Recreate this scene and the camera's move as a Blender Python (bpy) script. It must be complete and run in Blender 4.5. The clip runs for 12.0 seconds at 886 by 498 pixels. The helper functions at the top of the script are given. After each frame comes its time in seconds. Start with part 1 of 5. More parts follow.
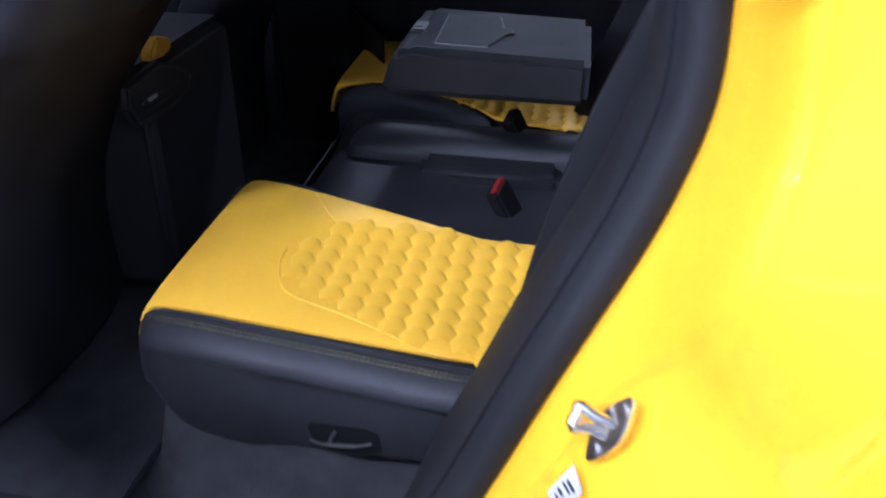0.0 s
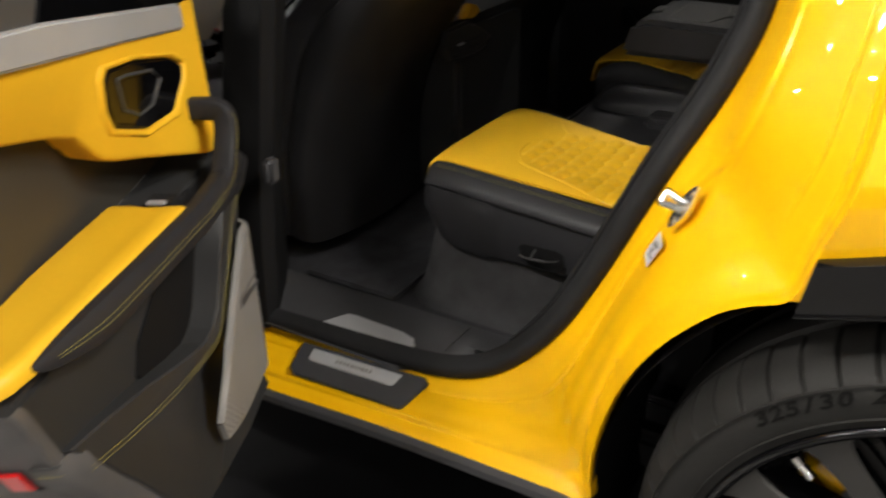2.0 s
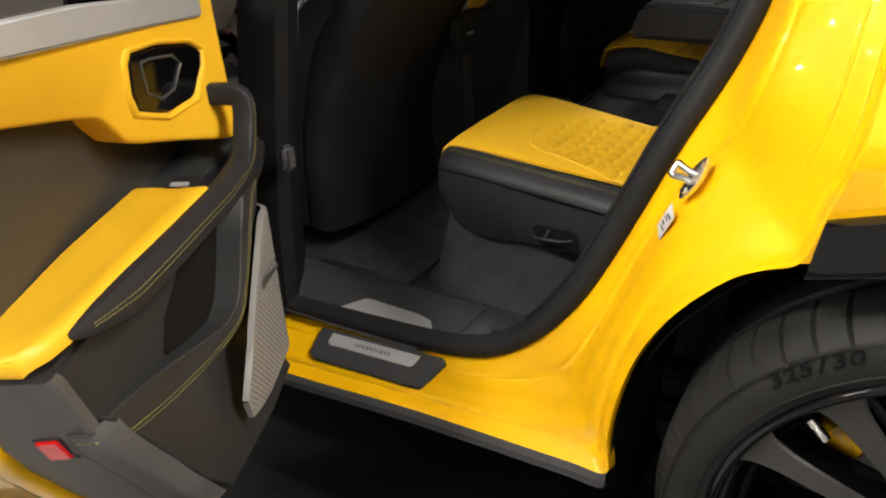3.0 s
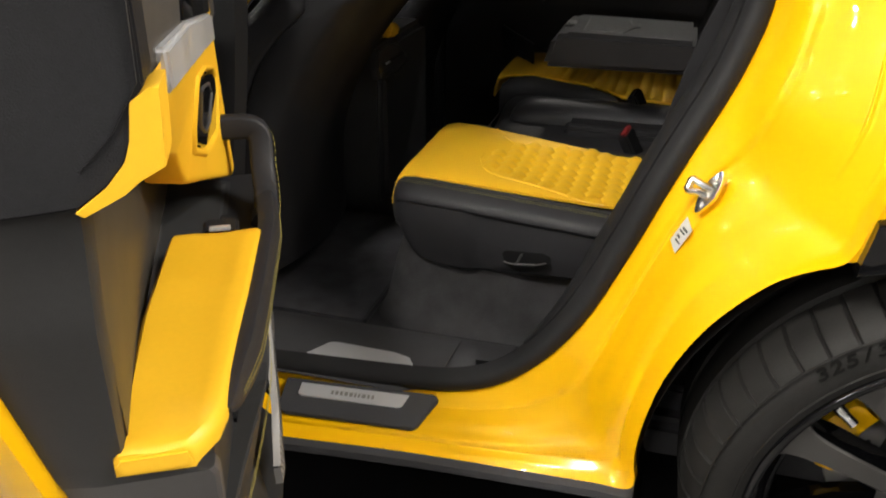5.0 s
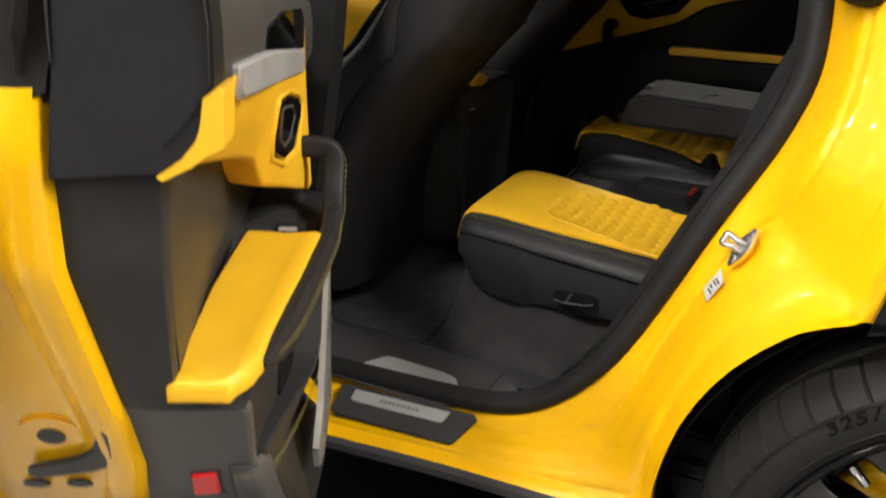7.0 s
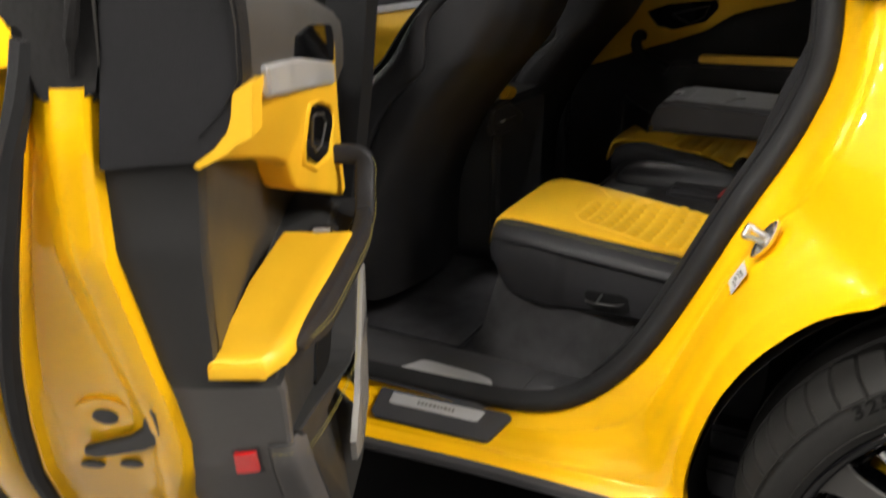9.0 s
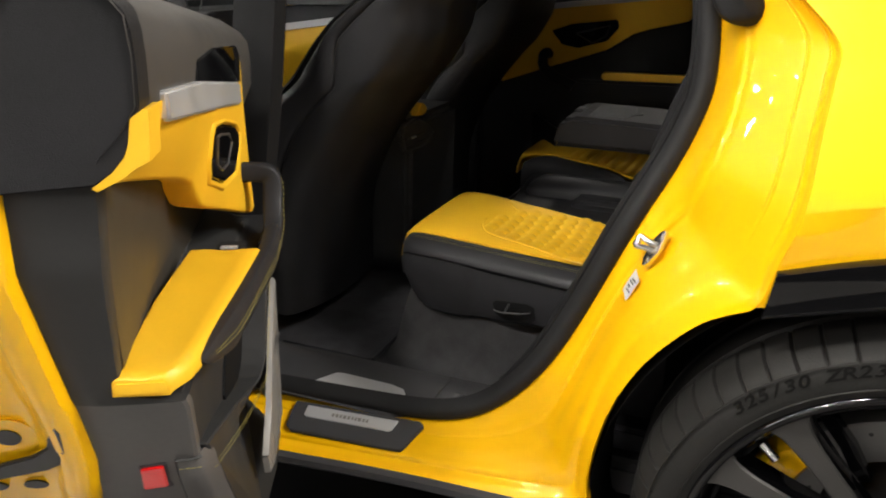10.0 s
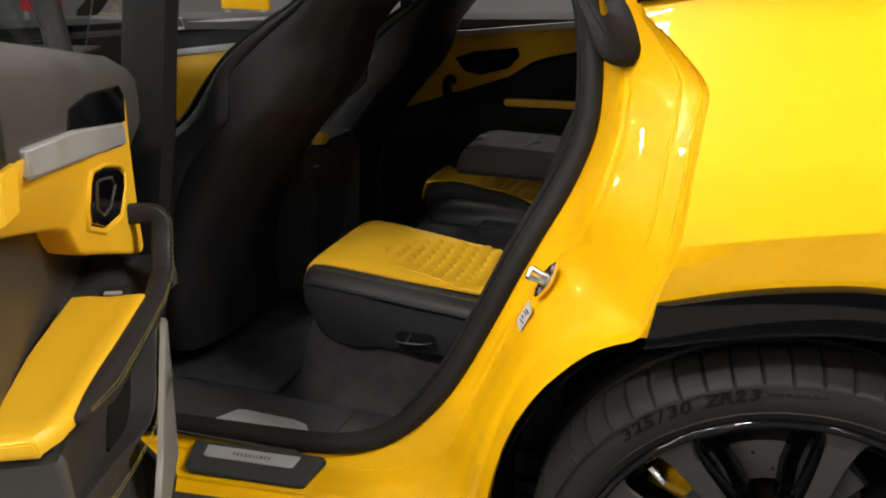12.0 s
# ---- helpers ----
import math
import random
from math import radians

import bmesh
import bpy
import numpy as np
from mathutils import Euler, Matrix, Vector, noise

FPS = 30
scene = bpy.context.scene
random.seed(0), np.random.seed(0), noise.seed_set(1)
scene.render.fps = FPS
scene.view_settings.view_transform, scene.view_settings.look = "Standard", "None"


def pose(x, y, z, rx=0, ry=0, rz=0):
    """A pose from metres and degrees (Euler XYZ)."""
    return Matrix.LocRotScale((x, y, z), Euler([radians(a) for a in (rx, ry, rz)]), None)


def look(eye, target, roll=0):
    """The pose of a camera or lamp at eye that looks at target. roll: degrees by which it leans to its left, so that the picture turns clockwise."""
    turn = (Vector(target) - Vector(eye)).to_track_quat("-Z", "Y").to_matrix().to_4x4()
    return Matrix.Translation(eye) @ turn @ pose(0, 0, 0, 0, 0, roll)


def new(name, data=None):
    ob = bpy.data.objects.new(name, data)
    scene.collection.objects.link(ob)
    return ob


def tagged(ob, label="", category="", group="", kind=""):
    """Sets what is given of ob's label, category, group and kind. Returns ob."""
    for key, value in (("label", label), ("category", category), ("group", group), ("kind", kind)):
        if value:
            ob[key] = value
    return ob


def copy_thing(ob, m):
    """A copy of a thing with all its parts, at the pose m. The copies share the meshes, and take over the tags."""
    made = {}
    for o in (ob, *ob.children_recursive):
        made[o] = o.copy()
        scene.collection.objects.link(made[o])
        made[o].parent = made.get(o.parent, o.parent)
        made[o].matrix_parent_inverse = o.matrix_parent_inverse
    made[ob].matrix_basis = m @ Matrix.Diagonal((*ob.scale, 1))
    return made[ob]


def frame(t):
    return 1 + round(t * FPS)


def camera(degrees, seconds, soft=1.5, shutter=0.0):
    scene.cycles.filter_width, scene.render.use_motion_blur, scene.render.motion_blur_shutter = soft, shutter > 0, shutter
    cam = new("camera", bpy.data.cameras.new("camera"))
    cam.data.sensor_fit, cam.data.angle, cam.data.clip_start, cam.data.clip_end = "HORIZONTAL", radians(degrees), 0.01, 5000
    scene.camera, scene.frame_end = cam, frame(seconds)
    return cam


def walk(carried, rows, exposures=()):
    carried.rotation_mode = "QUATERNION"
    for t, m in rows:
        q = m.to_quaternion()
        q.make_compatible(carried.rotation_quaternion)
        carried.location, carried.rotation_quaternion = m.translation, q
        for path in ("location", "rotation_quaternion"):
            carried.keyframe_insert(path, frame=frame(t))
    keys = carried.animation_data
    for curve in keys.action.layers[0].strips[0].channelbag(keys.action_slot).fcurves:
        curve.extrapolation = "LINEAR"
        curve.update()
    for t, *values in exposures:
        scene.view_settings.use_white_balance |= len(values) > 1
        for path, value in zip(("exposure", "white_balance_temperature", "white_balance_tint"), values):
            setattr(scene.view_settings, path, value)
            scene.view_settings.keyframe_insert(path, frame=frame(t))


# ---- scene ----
cam = camera(57.8, 12.0, soft=1.9, shutter=0.5)
PATH = [
    (0, (-0.1907, -0.3555, 1.2414), (-0.4490, 1.3364, 0.2157), 0.95),
    (0.5, (-0.0473, -0.5278, 1.2502), (-0.4385, 1.1587, 0.2541), 0.63),
    (1, (0.1333, -0.7193, 1.2617), (-0.3900, 0.9604, 0.3143), 1.24),
    (1.5, (0.1603, -0.7878, 1.2570), (-0.5225, 0.8421, 0.3252), -0.26),
    (2, (0.1168, -0.8513, 1.2358), (-0.8205, 0.6529, 0.2998), -1.30),
    (2.5, (0.1162, -0.8860, 1.2138), (-0.8972, 0.5630, 0.2720), -1.26),
    (2.7, (0.1349, -0.8844, 1.2181), (-0.8664, 0.5734, 0.2762), -1.77),
    (4.3, (-0.0928, -0.9607, 1.1993), (-0.7278, 0.7214, 0.3157), -4.36),
    (4.5, (-0.1612, -0.9808, 1.2078), (-0.7342, 0.7147, 0.3130), -2.87),
    (5, (-0.1998, -0.9931, 1.2005), (-0.6936, 0.7388, 0.3352), 0.17),
    (5.5, (-0.1974, -1.0147, 1.2270), (-0.6602, 0.7650, 0.4408), 0.62),
    (6, (-0.1773, -1.0464, 1.2427), (-0.6186, 0.7583, 0.4934), 1.42),
    (6.5, (-0.1723, -1.0818, 1.2423), (-0.6907, 0.7144, 0.5004), 3.13),
    (7, (-0.0872, -1.0874, 1.2111), (-0.8276, 0.6121, 0.4593), 3.08),
    (7.2, (-0.0662, -1.0961, 1.1920), (-0.8240, 0.5919, 0.4260), 3.88),
    (8.8, (-0.0396, -1.1322, 1.1619), (-0.8837, 0.5066, 0.4028), 1.03),
    (9, (-0.0359, -1.1316, 1.1948), (-0.8876, 0.5355, 0.4977), 0.31),
    (9.1, (-0.0325, -1.1530, 1.2029), (-0.8739, 0.5272, 0.5215), 0.10),
    (9.5, (-0.0030, -1.1627, 1.2113), (-0.7761, 0.5553, 0.5448), 0.53),
    (10, (0.0056, -1.1575, 1.2119), (-0.6787, 0.5976, 0.5463), 1.19),
    (10.5, (0.0117, -1.1507, 1.2108), (-0.6059, 0.6362, 0.5553), 1.60),
    (11, (0.0284, -1.1277, 1.2241), (-0.4935, 0.6935, 0.5880), 2.21),
    (11.5, (0.0401, -1.1263, 1.2343), (-0.4392, 0.7123, 0.6138), 2.41),
    (12, (0.0461, -1.1433, 1.2495), (-0.4573, 0.6867, 0.6240), 1.87),
]
EXPOSURES = [(0.0, 0.66, 4700, 24), (0.5, 0.32, 5600, 20), (1.0, -0.1, 6400, 13), (1.5, -0.26, 6500, 10), (2.0, 0.04, 6500, 10), (2.5, 0.27, 6500, 10), (9.5, 0.27, 6500, 10), (10.5, 0.2, 6500, 10), (11.0, 0.05, 6500, 10), (12.0, -0.12, 6500, 10)]
# the plan's units are a little large: the tyre, marked for a 23 inch rim, tells by how much
SCALE = 0.936
walk(cam, [(t, look(Vector(eye) * SCALE, Vector(target) * SCALE, roll)) for t, eye, target, roll in PATH], exposures=EXPOSURES)

# ---- light and world ----
world = bpy.data.worlds.new("showroom_air")
scene.world = world
world.use_nodes = True
wn = world.node_tree.nodes["Background"]
wn.inputs["Color"].default_value = (0.9, 0.95, 1.0, 1)
wn.inputs["Strength"].default_value = 0.02
CEIL = 4.2

# ---- materials ----


def mat(name, color, rough=0.5, metal=0.0, coat=0.0, vary=0.12, scale=6.0, bump=0.0, bump_scale=400.0, spec=0.5, coat_rough=0.03, rvary=0.0):
    """A surface with colour variation at two scales and fine relief."""
    m = bpy.data.materials.new(name)
    m.use_nodes = True
    nt = m.node_tree
    bsdf = nt.nodes["Principled BSDF"]
    bsdf.inputs["Roughness"].default_value = rough
    bsdf.inputs["Metallic"].default_value = metal
    bsdf.inputs["Coat Weight"].default_value = coat
    bsdf.inputs["Coat Roughness"].default_value = coat_rough
    bsdf.inputs["Specular IOR Level"].default_value = spec
    tex = nt.nodes.new("ShaderNodeTexCoord")
    big = nt.nodes.new("ShaderNodeTexNoise")
    big.inputs["Scale"].default_value = scale
    big.inputs["Detail"].default_value = 6
    fine = nt.nodes.new("ShaderNodeTexNoise")
    fine.inputs["Scale"].default_value = scale * 22
    fine.inputs["Detail"].default_value = 3
    nt.links.new(tex.outputs["Object"], big.inputs["Vector"])
    nt.links.new(tex.outputs["Object"], fine.inputs["Vector"])
    mix = nt.nodes.new("ShaderNodeMath")
    mix.operation = "MULTIPLY_ADD"
    nt.links.new(fine.outputs["Fac"], mix.inputs[0])
    mix.inputs[1].default_value = 0.4
    nt.links.new(big.outputs["Fac"], mix.inputs[2])
    ramp = nt.nodes.new("ShaderNodeMapRange")
    ramp.inputs["From Min"].default_value = 0.4
    ramp.inputs["From Max"].default_value = 1.0
    ramp.inputs["To Min"].default_value = 1 - vary
    ramp.inputs["To Max"].default_value = 1 + vary
    nt.links.new(mix.outputs[0], ramp.inputs["Value"])
    hsv = nt.nodes.new("ShaderNodeHueSaturation")
    hsv.inputs["Color"].default_value = (*color, 1)
    nt.links.new(ramp.outputs["Result"], hsv.inputs["Value"])
    nt.links.new(hsv.outputs["Color"], bsdf.inputs["Base Color"])
    if rvary:
        rr = nt.nodes.new("ShaderNodeMapRange")
        rr.inputs["From Min"].default_value = 0.3
        rr.inputs["From Max"].default_value = 0.8
        rr.inputs["To Min"].default_value = max(0.0, rough - rvary)
        rr.inputs["To Max"].default_value = rough + rvary
        nt.links.new(big.outputs["Fac"], rr.inputs["Value"])
        nt.links.new(rr.outputs["Result"], bsdf.inputs["Roughness"])
    if bump:
        grain = nt.nodes.new("ShaderNodeTexVoronoi")
        grain.inputs["Scale"].default_value = bump_scale
        nt.links.new(tex.outputs["Object"], grain.inputs["Vector"])
        b = nt.nodes.new("ShaderNodeBump")
        b.inputs["Strength"].default_value = bump
        b.inputs["Distance"].default_value = 0.001
        nt.links.new(grain.outputs["Distance"], b.inputs["Height"])
        nt.links.new(b.outputs["Normal"], bsdf.inputs["Normal"])
    return m


def glowing(name, color, strength):
    m = bpy.data.materials.new(name)
    m.use_nodes = True
    bsdf = m.node_tree.nodes["Principled BSDF"]
    bsdf.inputs["Base Color"].default_value = (*color, 1)
    bsdf.inputs["Emission Color"].default_value = (*color, 1)
    bsdf.inputs["Emission Strength"].default_value = strength
    return m


PAINT = mat("yellow_paint", (0.90, 0.482, 0.002), rough=0.38, coat=1.0, vary=0.03, scale=3, coat_rough=0.012, spec=0.15)
YLEATHER = mat("yellow_leather", (0.75, 0.43, 0.016), rough=0.5, vary=0.07, scale=9, bump=0.07, bump_scale=900, rvary=0.06)
BLEATHER = mat("black_leather", (0.021, 0.021, 0.0235), rough=0.5, vary=0.2, scale=9, bump=0.12, bump_scale=900, rvary=0.08, spec=0.2)
# the door's end faces catch more light; that is put into this tone
LITLEATHER = mat("lit_door_leather", (0.082, 0.078, 0.077), rough=0.48, vary=0.15, scale=8, bump=0.12, bump_scale=900, rvary=0.06, spec=0.35)
OLEATHER = mat("olive_black_leather", (0.044, 0.039, 0.032), rough=0.5, vary=0.15, scale=8, bump=0.12, bump_scale=900, rvary=0.06, spec=0.3)
DLEATHER = mat("dark_grey_leather", (0.029, 0.029, 0.0295), rough=0.5, vary=0.15, scale=8, bump=0.12, bump_scale=900, rvary=0.06, spec=0.3)
WLEATHER = mat("waist_pad_leather", (0.056, 0.053, 0.05), rough=0.48, vary=0.12, scale=8, bump=0.12, bump_scale=900, rvary=0.06, spec=0.3)
DIMSTITCH = mat("dark_thread", (0.05, 0.046, 0.03), rough=0.7, vary=0.1)
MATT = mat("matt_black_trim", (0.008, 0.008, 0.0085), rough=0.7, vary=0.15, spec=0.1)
LEVER = mat("grey_lever", (0.034, 0.034, 0.034), rough=0.5, vary=0.1)
STITCH = mat("yellow_thread", (0.27, 0.23, 0.06), rough=0.7, vary=0.1)
RUBBER = mat("seal_rubber", (0.016, 0.016, 0.017), rough=0.62, vary=0.2, scale=12, bump=0.2, bump_scale=600, spec=0.2)
SOFTRUBBER = mat("soft_rubber", (0.0095, 0.009, 0.009), rough=0.48, vary=0.3, scale=25, bump=0.3, bump_scale=200, spec=0.25)
PLASTIC = mat("black_plastic", (0.043, 0.043, 0.046), rough=0.55, vary=0.15, scale=10, bump=0.25, bump_scale=700, spec=0.25)
GLOSS = mat("gloss_black", (0.003, 0.003, 0.0035), rough=0.035, coat=0.0, vary=0.2, scale=4)
BASECARPET = mat("grey_carpet", (0.056, 0.0555, 0.058), rough=0.95, vary=0.3, scale=20, bump=0.9, bump_scale=500, spec=0.1)
CARPET = mat("dark_carpet", (0.050, 0.050, 0.055), rough=0.95, vary=0.3, scale=20, bump=0.9, bump_scale=500, spec=0.08)
TYRE = mat("tyre_rubber", (0.0165, 0.016, 0.0152), rough=0.62, vary=0.35, scale=14, bump=0.2, bump_scale=300, spec=0.2)
SATIN = mat("satin_black", (0.050, 0.048, 0.046), rough=0.3, vary=0.1, scale=8, spec=0.45)
LETTER = mat("tyre_lettering", (0.007, 0.0068, 0.0065), rough=0.65, vary=0.1, spec=0.1)
ALU = mat("brushed_aluminium", (0.60, 0.605, 0.62), rough=0.36, metal=0.55, vary=0.06, scale=15, rvary=0.08)
SMOKED = mat("smoked_metal", (0.22, 0.22, 0.225), rough=0.3, metal=0.8, vary=0.05)
CHROME = mat("polished_steel", (0.88, 0.86, 0.82), rough=0.22, metal=1.0, vary=0.05)
STEEL = mat("disc_steel", (0.34, 0.33, 0.32), rough=0.45, metal=0.6, vary=0.1, scale=20)
REDLENS = mat("red_reflector", (0.75, 0.006, 0.008), rough=0.3, coat=0.3, vary=0.05)
REDBTN = mat("red_button", (0.16, 0.012, 0.012), rough=0.4, vary=0.05)
STICKER = mat("white_sticker", (0.58, 0.56, 0.53), rough=0.4, vary=0.05)
INK = mat("black_ink", (0.03, 0.03, 0.03), rough=0.5)
GRILLE = mat("grille_metal", (0.25, 0.24, 0.23), rough=0.6, metal=0.3, vary=0.08)
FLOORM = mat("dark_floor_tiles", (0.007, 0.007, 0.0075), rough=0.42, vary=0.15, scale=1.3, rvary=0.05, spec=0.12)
# for the added floor strip that reflects into the paint
BOUNCEM = mat("grey_floor_bounce", (0.135, 0.13, 0.125), rough=0.35, vary=0.1, scale=1.3, rvary=0.05, spec=0.4)
WALLM = mat("showroom_wall_paint", (0.34, 0.335, 0.33), rough=0.8, vary=0.06, scale=2)
CEILM = mat("ceiling_paint", (0.32, 0.32, 0.32), rough=0.85, vary=0.08, scale=2)
LAMP = glowing("lamp_diffuser", (1.0, 0.96, 0.9), 14.0)
SEATBLACK = mat("black_seat_leather", (0.0175, 0.0175, 0.019), rough=0.5, vary=0.2, scale=9, bump=0.3, bump_scale=900, spec=0.13)
HEADLINER = mat("black_headliner", (0.06, 0.06, 0.061), rough=0.9, vary=0.1)


def glass(name, tint, rough=0.0):
    m = bpy.data.materials.new(name)
    m.use_nodes = True
    bsdf = m.node_tree.nodes["Principled BSDF"]
    bsdf.inputs["Base Color"].default_value = (*tint, 1)
    bsdf.inputs["Roughness"].default_value = rough
    bsdf.inputs["Transmission Weight"].default_value = 1.0
    bsdf.inputs["IOR"].default_value = 1.1
    return m


GLASS = glass("tinted_glass", (0.8, 0.82, 0.82))

# ---- mesh helpers ----


def empty(name, parent=None):
    ob = new(name)
    ob.empty_display_size = 0.1
    ob.parent = parent
    return ob


def part(name, bm, material, parent=None, label="", smooth=True):
    """Links a bmesh as one mesh object."""
    bmesh.ops.recalc_face_normals(bm, faces=bm.faces)
    me = bpy.data.meshes.new(name)
    bm.to_mesh(me)
    bm.free()
    me.materials.append(material)
    if smooth:
        me.polygons.foreach_set("use_smooth", [True] * len(me.polygons))
        me.set_sharp_from_angle(angle=radians(38))
    ob = new(name, me)
    ob.parent = parent
    if label:
        ob["label"] = label
    return ob


def spline(pts, n):
    """Catmull-Rom through pts, n points, even in chord length."""
    p = np.array(pts, float)
    k = np.r_[0, np.cumsum(np.linalg.norm(np.diff(p, axis=0), axis=1))]
    e = np.vstack([2 * p[0] - p[1], p, 2 * p[-1] - p[-2]])
    out = []
    for s in np.linspace(0, k[-1], n):
        i = min(np.searchsorted(k, s, side="right") - 1, len(p) - 2)
        t = (s - k[i]) / max(k[i + 1] - k[i], 1e-9)
        a, b, c, d = e[i], e[i + 1], e[i + 2], e[i + 3]
        out.append(0.5 * (2 * b + (c - a) * t + (2 * a - 5 * b + 4 * c - d) * t**2 + (3 * b - a - 3 * c + d) * t**3))
    return np.array(out)


def by_index(pts, n):
    """Catmull-Rom through pts, n points, even in the index, to keep curves in step."""
    p = np.array(pts, float)
    e = np.vstack([2 * p[0] - p[1], p, 2 * p[-1] - p[-2]])
    out = []
    for s in np.linspace(0, len(p) - 1, n):
        i = min(int(s), len(p) - 2)
        t = s - i
        a, b, c, d = e[i], e[i + 1], e[i + 2], e[i + 3]
        out.append(0.5 * (2 * b + (c - a) * t + (2 * a - 5 * b + 4 * c - d) * t**2 + (3 * b - a - 3 * c + d) * t**3))
    return np.array(out)


def loft(curves, closed=False, caps=False):
    """A sheet through curves with as many points each; closed joins the last to the first; caps closes the ends."""
    bm = bmesh.new()
    rows = [[bm.verts.new(tuple(float(v) for v in p)) for p in c] for c in curves]
    m, n = len(rows), len(rows[0])
    for i in range(m if closed else m - 1):
        a, b = rows[i], rows[(i + 1) % m]
        for j in range(n - 1):
            bm.faces.new((a[j], a[j + 1], b[j + 1], b[j]))
    if caps:
        bm.faces.new([r[0] for r in rows])
        bm.faces.new([r[-1] for r in rows][::-1])
    return bm


def thick(bm, d):
    """Gives a sheet thickness."""
    bmesh.ops.recalc_face_normals(bm, faces=bm.faces)
    bmesh.ops.solidify(bm, geom=bm.faces[:], thickness=d)
    return bm


def tube(path, r, n=10, flat=1.0, up=(0, 0, 1), ends=True):
    """A round or flattened tube along a path; r may be a list."""
    p = np.array(path, float)
    tan = np.gradient(p, axis=0)
    tan /= np.linalg.norm(tan, axis=1)[:, None]
    rad = np.broadcast_to(np.array(r, float), (len(p),))
    bm = bmesh.new()
    rings = []
    for q, t, rr in zip(p, tan, rad):
        side = np.cross(t, up)
        side /= max(np.linalg.norm(side), 1e-6)
        over = np.cross(side, t)
        rings.append([bm.verts.new(tuple(q + rr * (math.cos(a) * side + flat * math.sin(a) * over))) for a in np.linspace(0, 2 * math.pi, n, endpoint=False)])
    for a, b in zip(rings, rings[1:]):
        for j in range(n):
            bm.faces.new((a[j], a[(j + 1) % n], b[(j + 1) % n], b[j]))
    if ends:
        bm.faces.new(rings[0])
        bm.faces.new(rings[-1][::-1])
    return bm


def prism(outline, place, lo, hi, bevel=0.0, segments=2):
    """An outline of (a, b) pairs swept from lo to hi; place(a, b, c) gives the point. Edges rounded by bevel."""
    bm = bmesh.new()
    low = [bm.verts.new(tuple(place(a, b, lo))) for a, b in outline]
    top = [bm.verts.new(tuple(place(a, b, hi))) for a, b in outline]
    bm.faces.new(low)
    bm.faces.new(top[::-1])
    for i in range(len(low)):
        j = (i + 1) % len(low)
        bm.faces.new((low[i], low[j], top[j], top[i]))
    bmesh.ops.recalc_face_normals(bm, faces=bm.faces)
    if bevel:
        bmesh.ops.bevel(bm, geom=bm.edges[:], offset=bevel, segments=segments, affect="EDGES", clamp_overlap=True)
    return bm


def rbox(x0, x1, y0, y1, z0, z1, bevel=0.01, segments=3):
    return prism([(x0, y0), (x1, y0), (x1, y1), (x0, y1)], lambda a, b, c: (a, b, c), z0, z1, bevel, segments)


def lathe(profile, cx, cy, cz, n=96, dents=None):
    """A ring round the y axis from a profile of (radius, y); dents(i, k) lowers the radius at profile point i, step k."""
    bm = bmesh.new()
    rings = []
    for k in range(n):
        a = 2 * math.pi * k / n
        ring = []
        for i, (r, y) in enumerate(profile):
            rr = r - (dents(i, k) if dents else 0)
            ring.append(bm.verts.new((cx + rr * math.cos(a), cy + y, cz + rr * math.sin(a))))
        rings.append(ring)
    for k in range(n):
        a, b = rings[k], rings[(k + 1) % n]
        for i in range(len(profile) - 1):
            bm.faces.new((a[i], a[i + 1], b[i + 1], b[i]))
    return bm


def merged(*bms):
    """Several bmeshes as one."""
    out = bmesh.new()
    for b in bms:
        me = bpy.data.meshes.new("tmp")
        b.to_mesh(me)
        b.free()
        out.from_mesh(me)
        bpy.data.meshes.remove(me)
    return out


def within(a, b, outline):
    """Whether (a, b) lies inside a closed outline."""
    inside = False
    for (a0, b0), (a1, b1) in zip(outline, outline[1:] + outline[:1]):
        if (b0 > b) != (b1 > b) and a < (a1 - a0) * (b - b0) / (b1 - b0) + a0:
            inside = not inside
    return inside


def stitches(path, length=0.006, gap=0.003, r=0.00055):
    """Dashes of thread along a path."""
    p = np.array(path, float)
    k = np.r_[0, np.cumsum(np.linalg.norm(np.diff(p, axis=0), axis=1))]
    bms, s = [], 0.0
    at = lambda d: np.array([np.interp(d, k, p[:, i]) for i in range(3)])
    while s + length < k[-1]:
        bms.append(tube([at(s), at(s + length / 2), at(s + length)], r, 4))
        s += length + gap
    return merged(*bms)


# ---- showroom ----
def showroom():
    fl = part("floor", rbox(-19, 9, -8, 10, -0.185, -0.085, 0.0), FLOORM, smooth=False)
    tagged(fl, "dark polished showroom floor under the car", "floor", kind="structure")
    # unseen pale strip, added to bounce light up onto the open door
    ft = part("floor_bounce_strip", rbox(-19, 9, -1.95, -0.5, -0.085, -0.081, 0.0), BOUNCEM, smooth=False)
    tagged(ft, "unseen grey floor strip added to reflect light onto the open door", "floor", kind="structure")
    ce = part("ceiling", rbox(-19, 9, -8, 10, CEIL, CEIL + 0.1, 0.0), CEILM, smooth=False)
    tagged(ce, "light grey painted showroom ceiling", "ceiling", kind="structure")
    for name, b in (("wall_north", (-19, 9, 10, 10.15)), ("wall_south", (-19, 9, -8.15, -8)), ("wall_east", (9, 9.15, -8, 10)), ("wall_west", (-19.15, -19, -8, 10))):
        w = part(name, rbox(*b, -0.085, CEIL, 0.0), WALLM, smooth=False)
        tagged(w, "plain warm grey showroom wall", "wall", kind="structure")


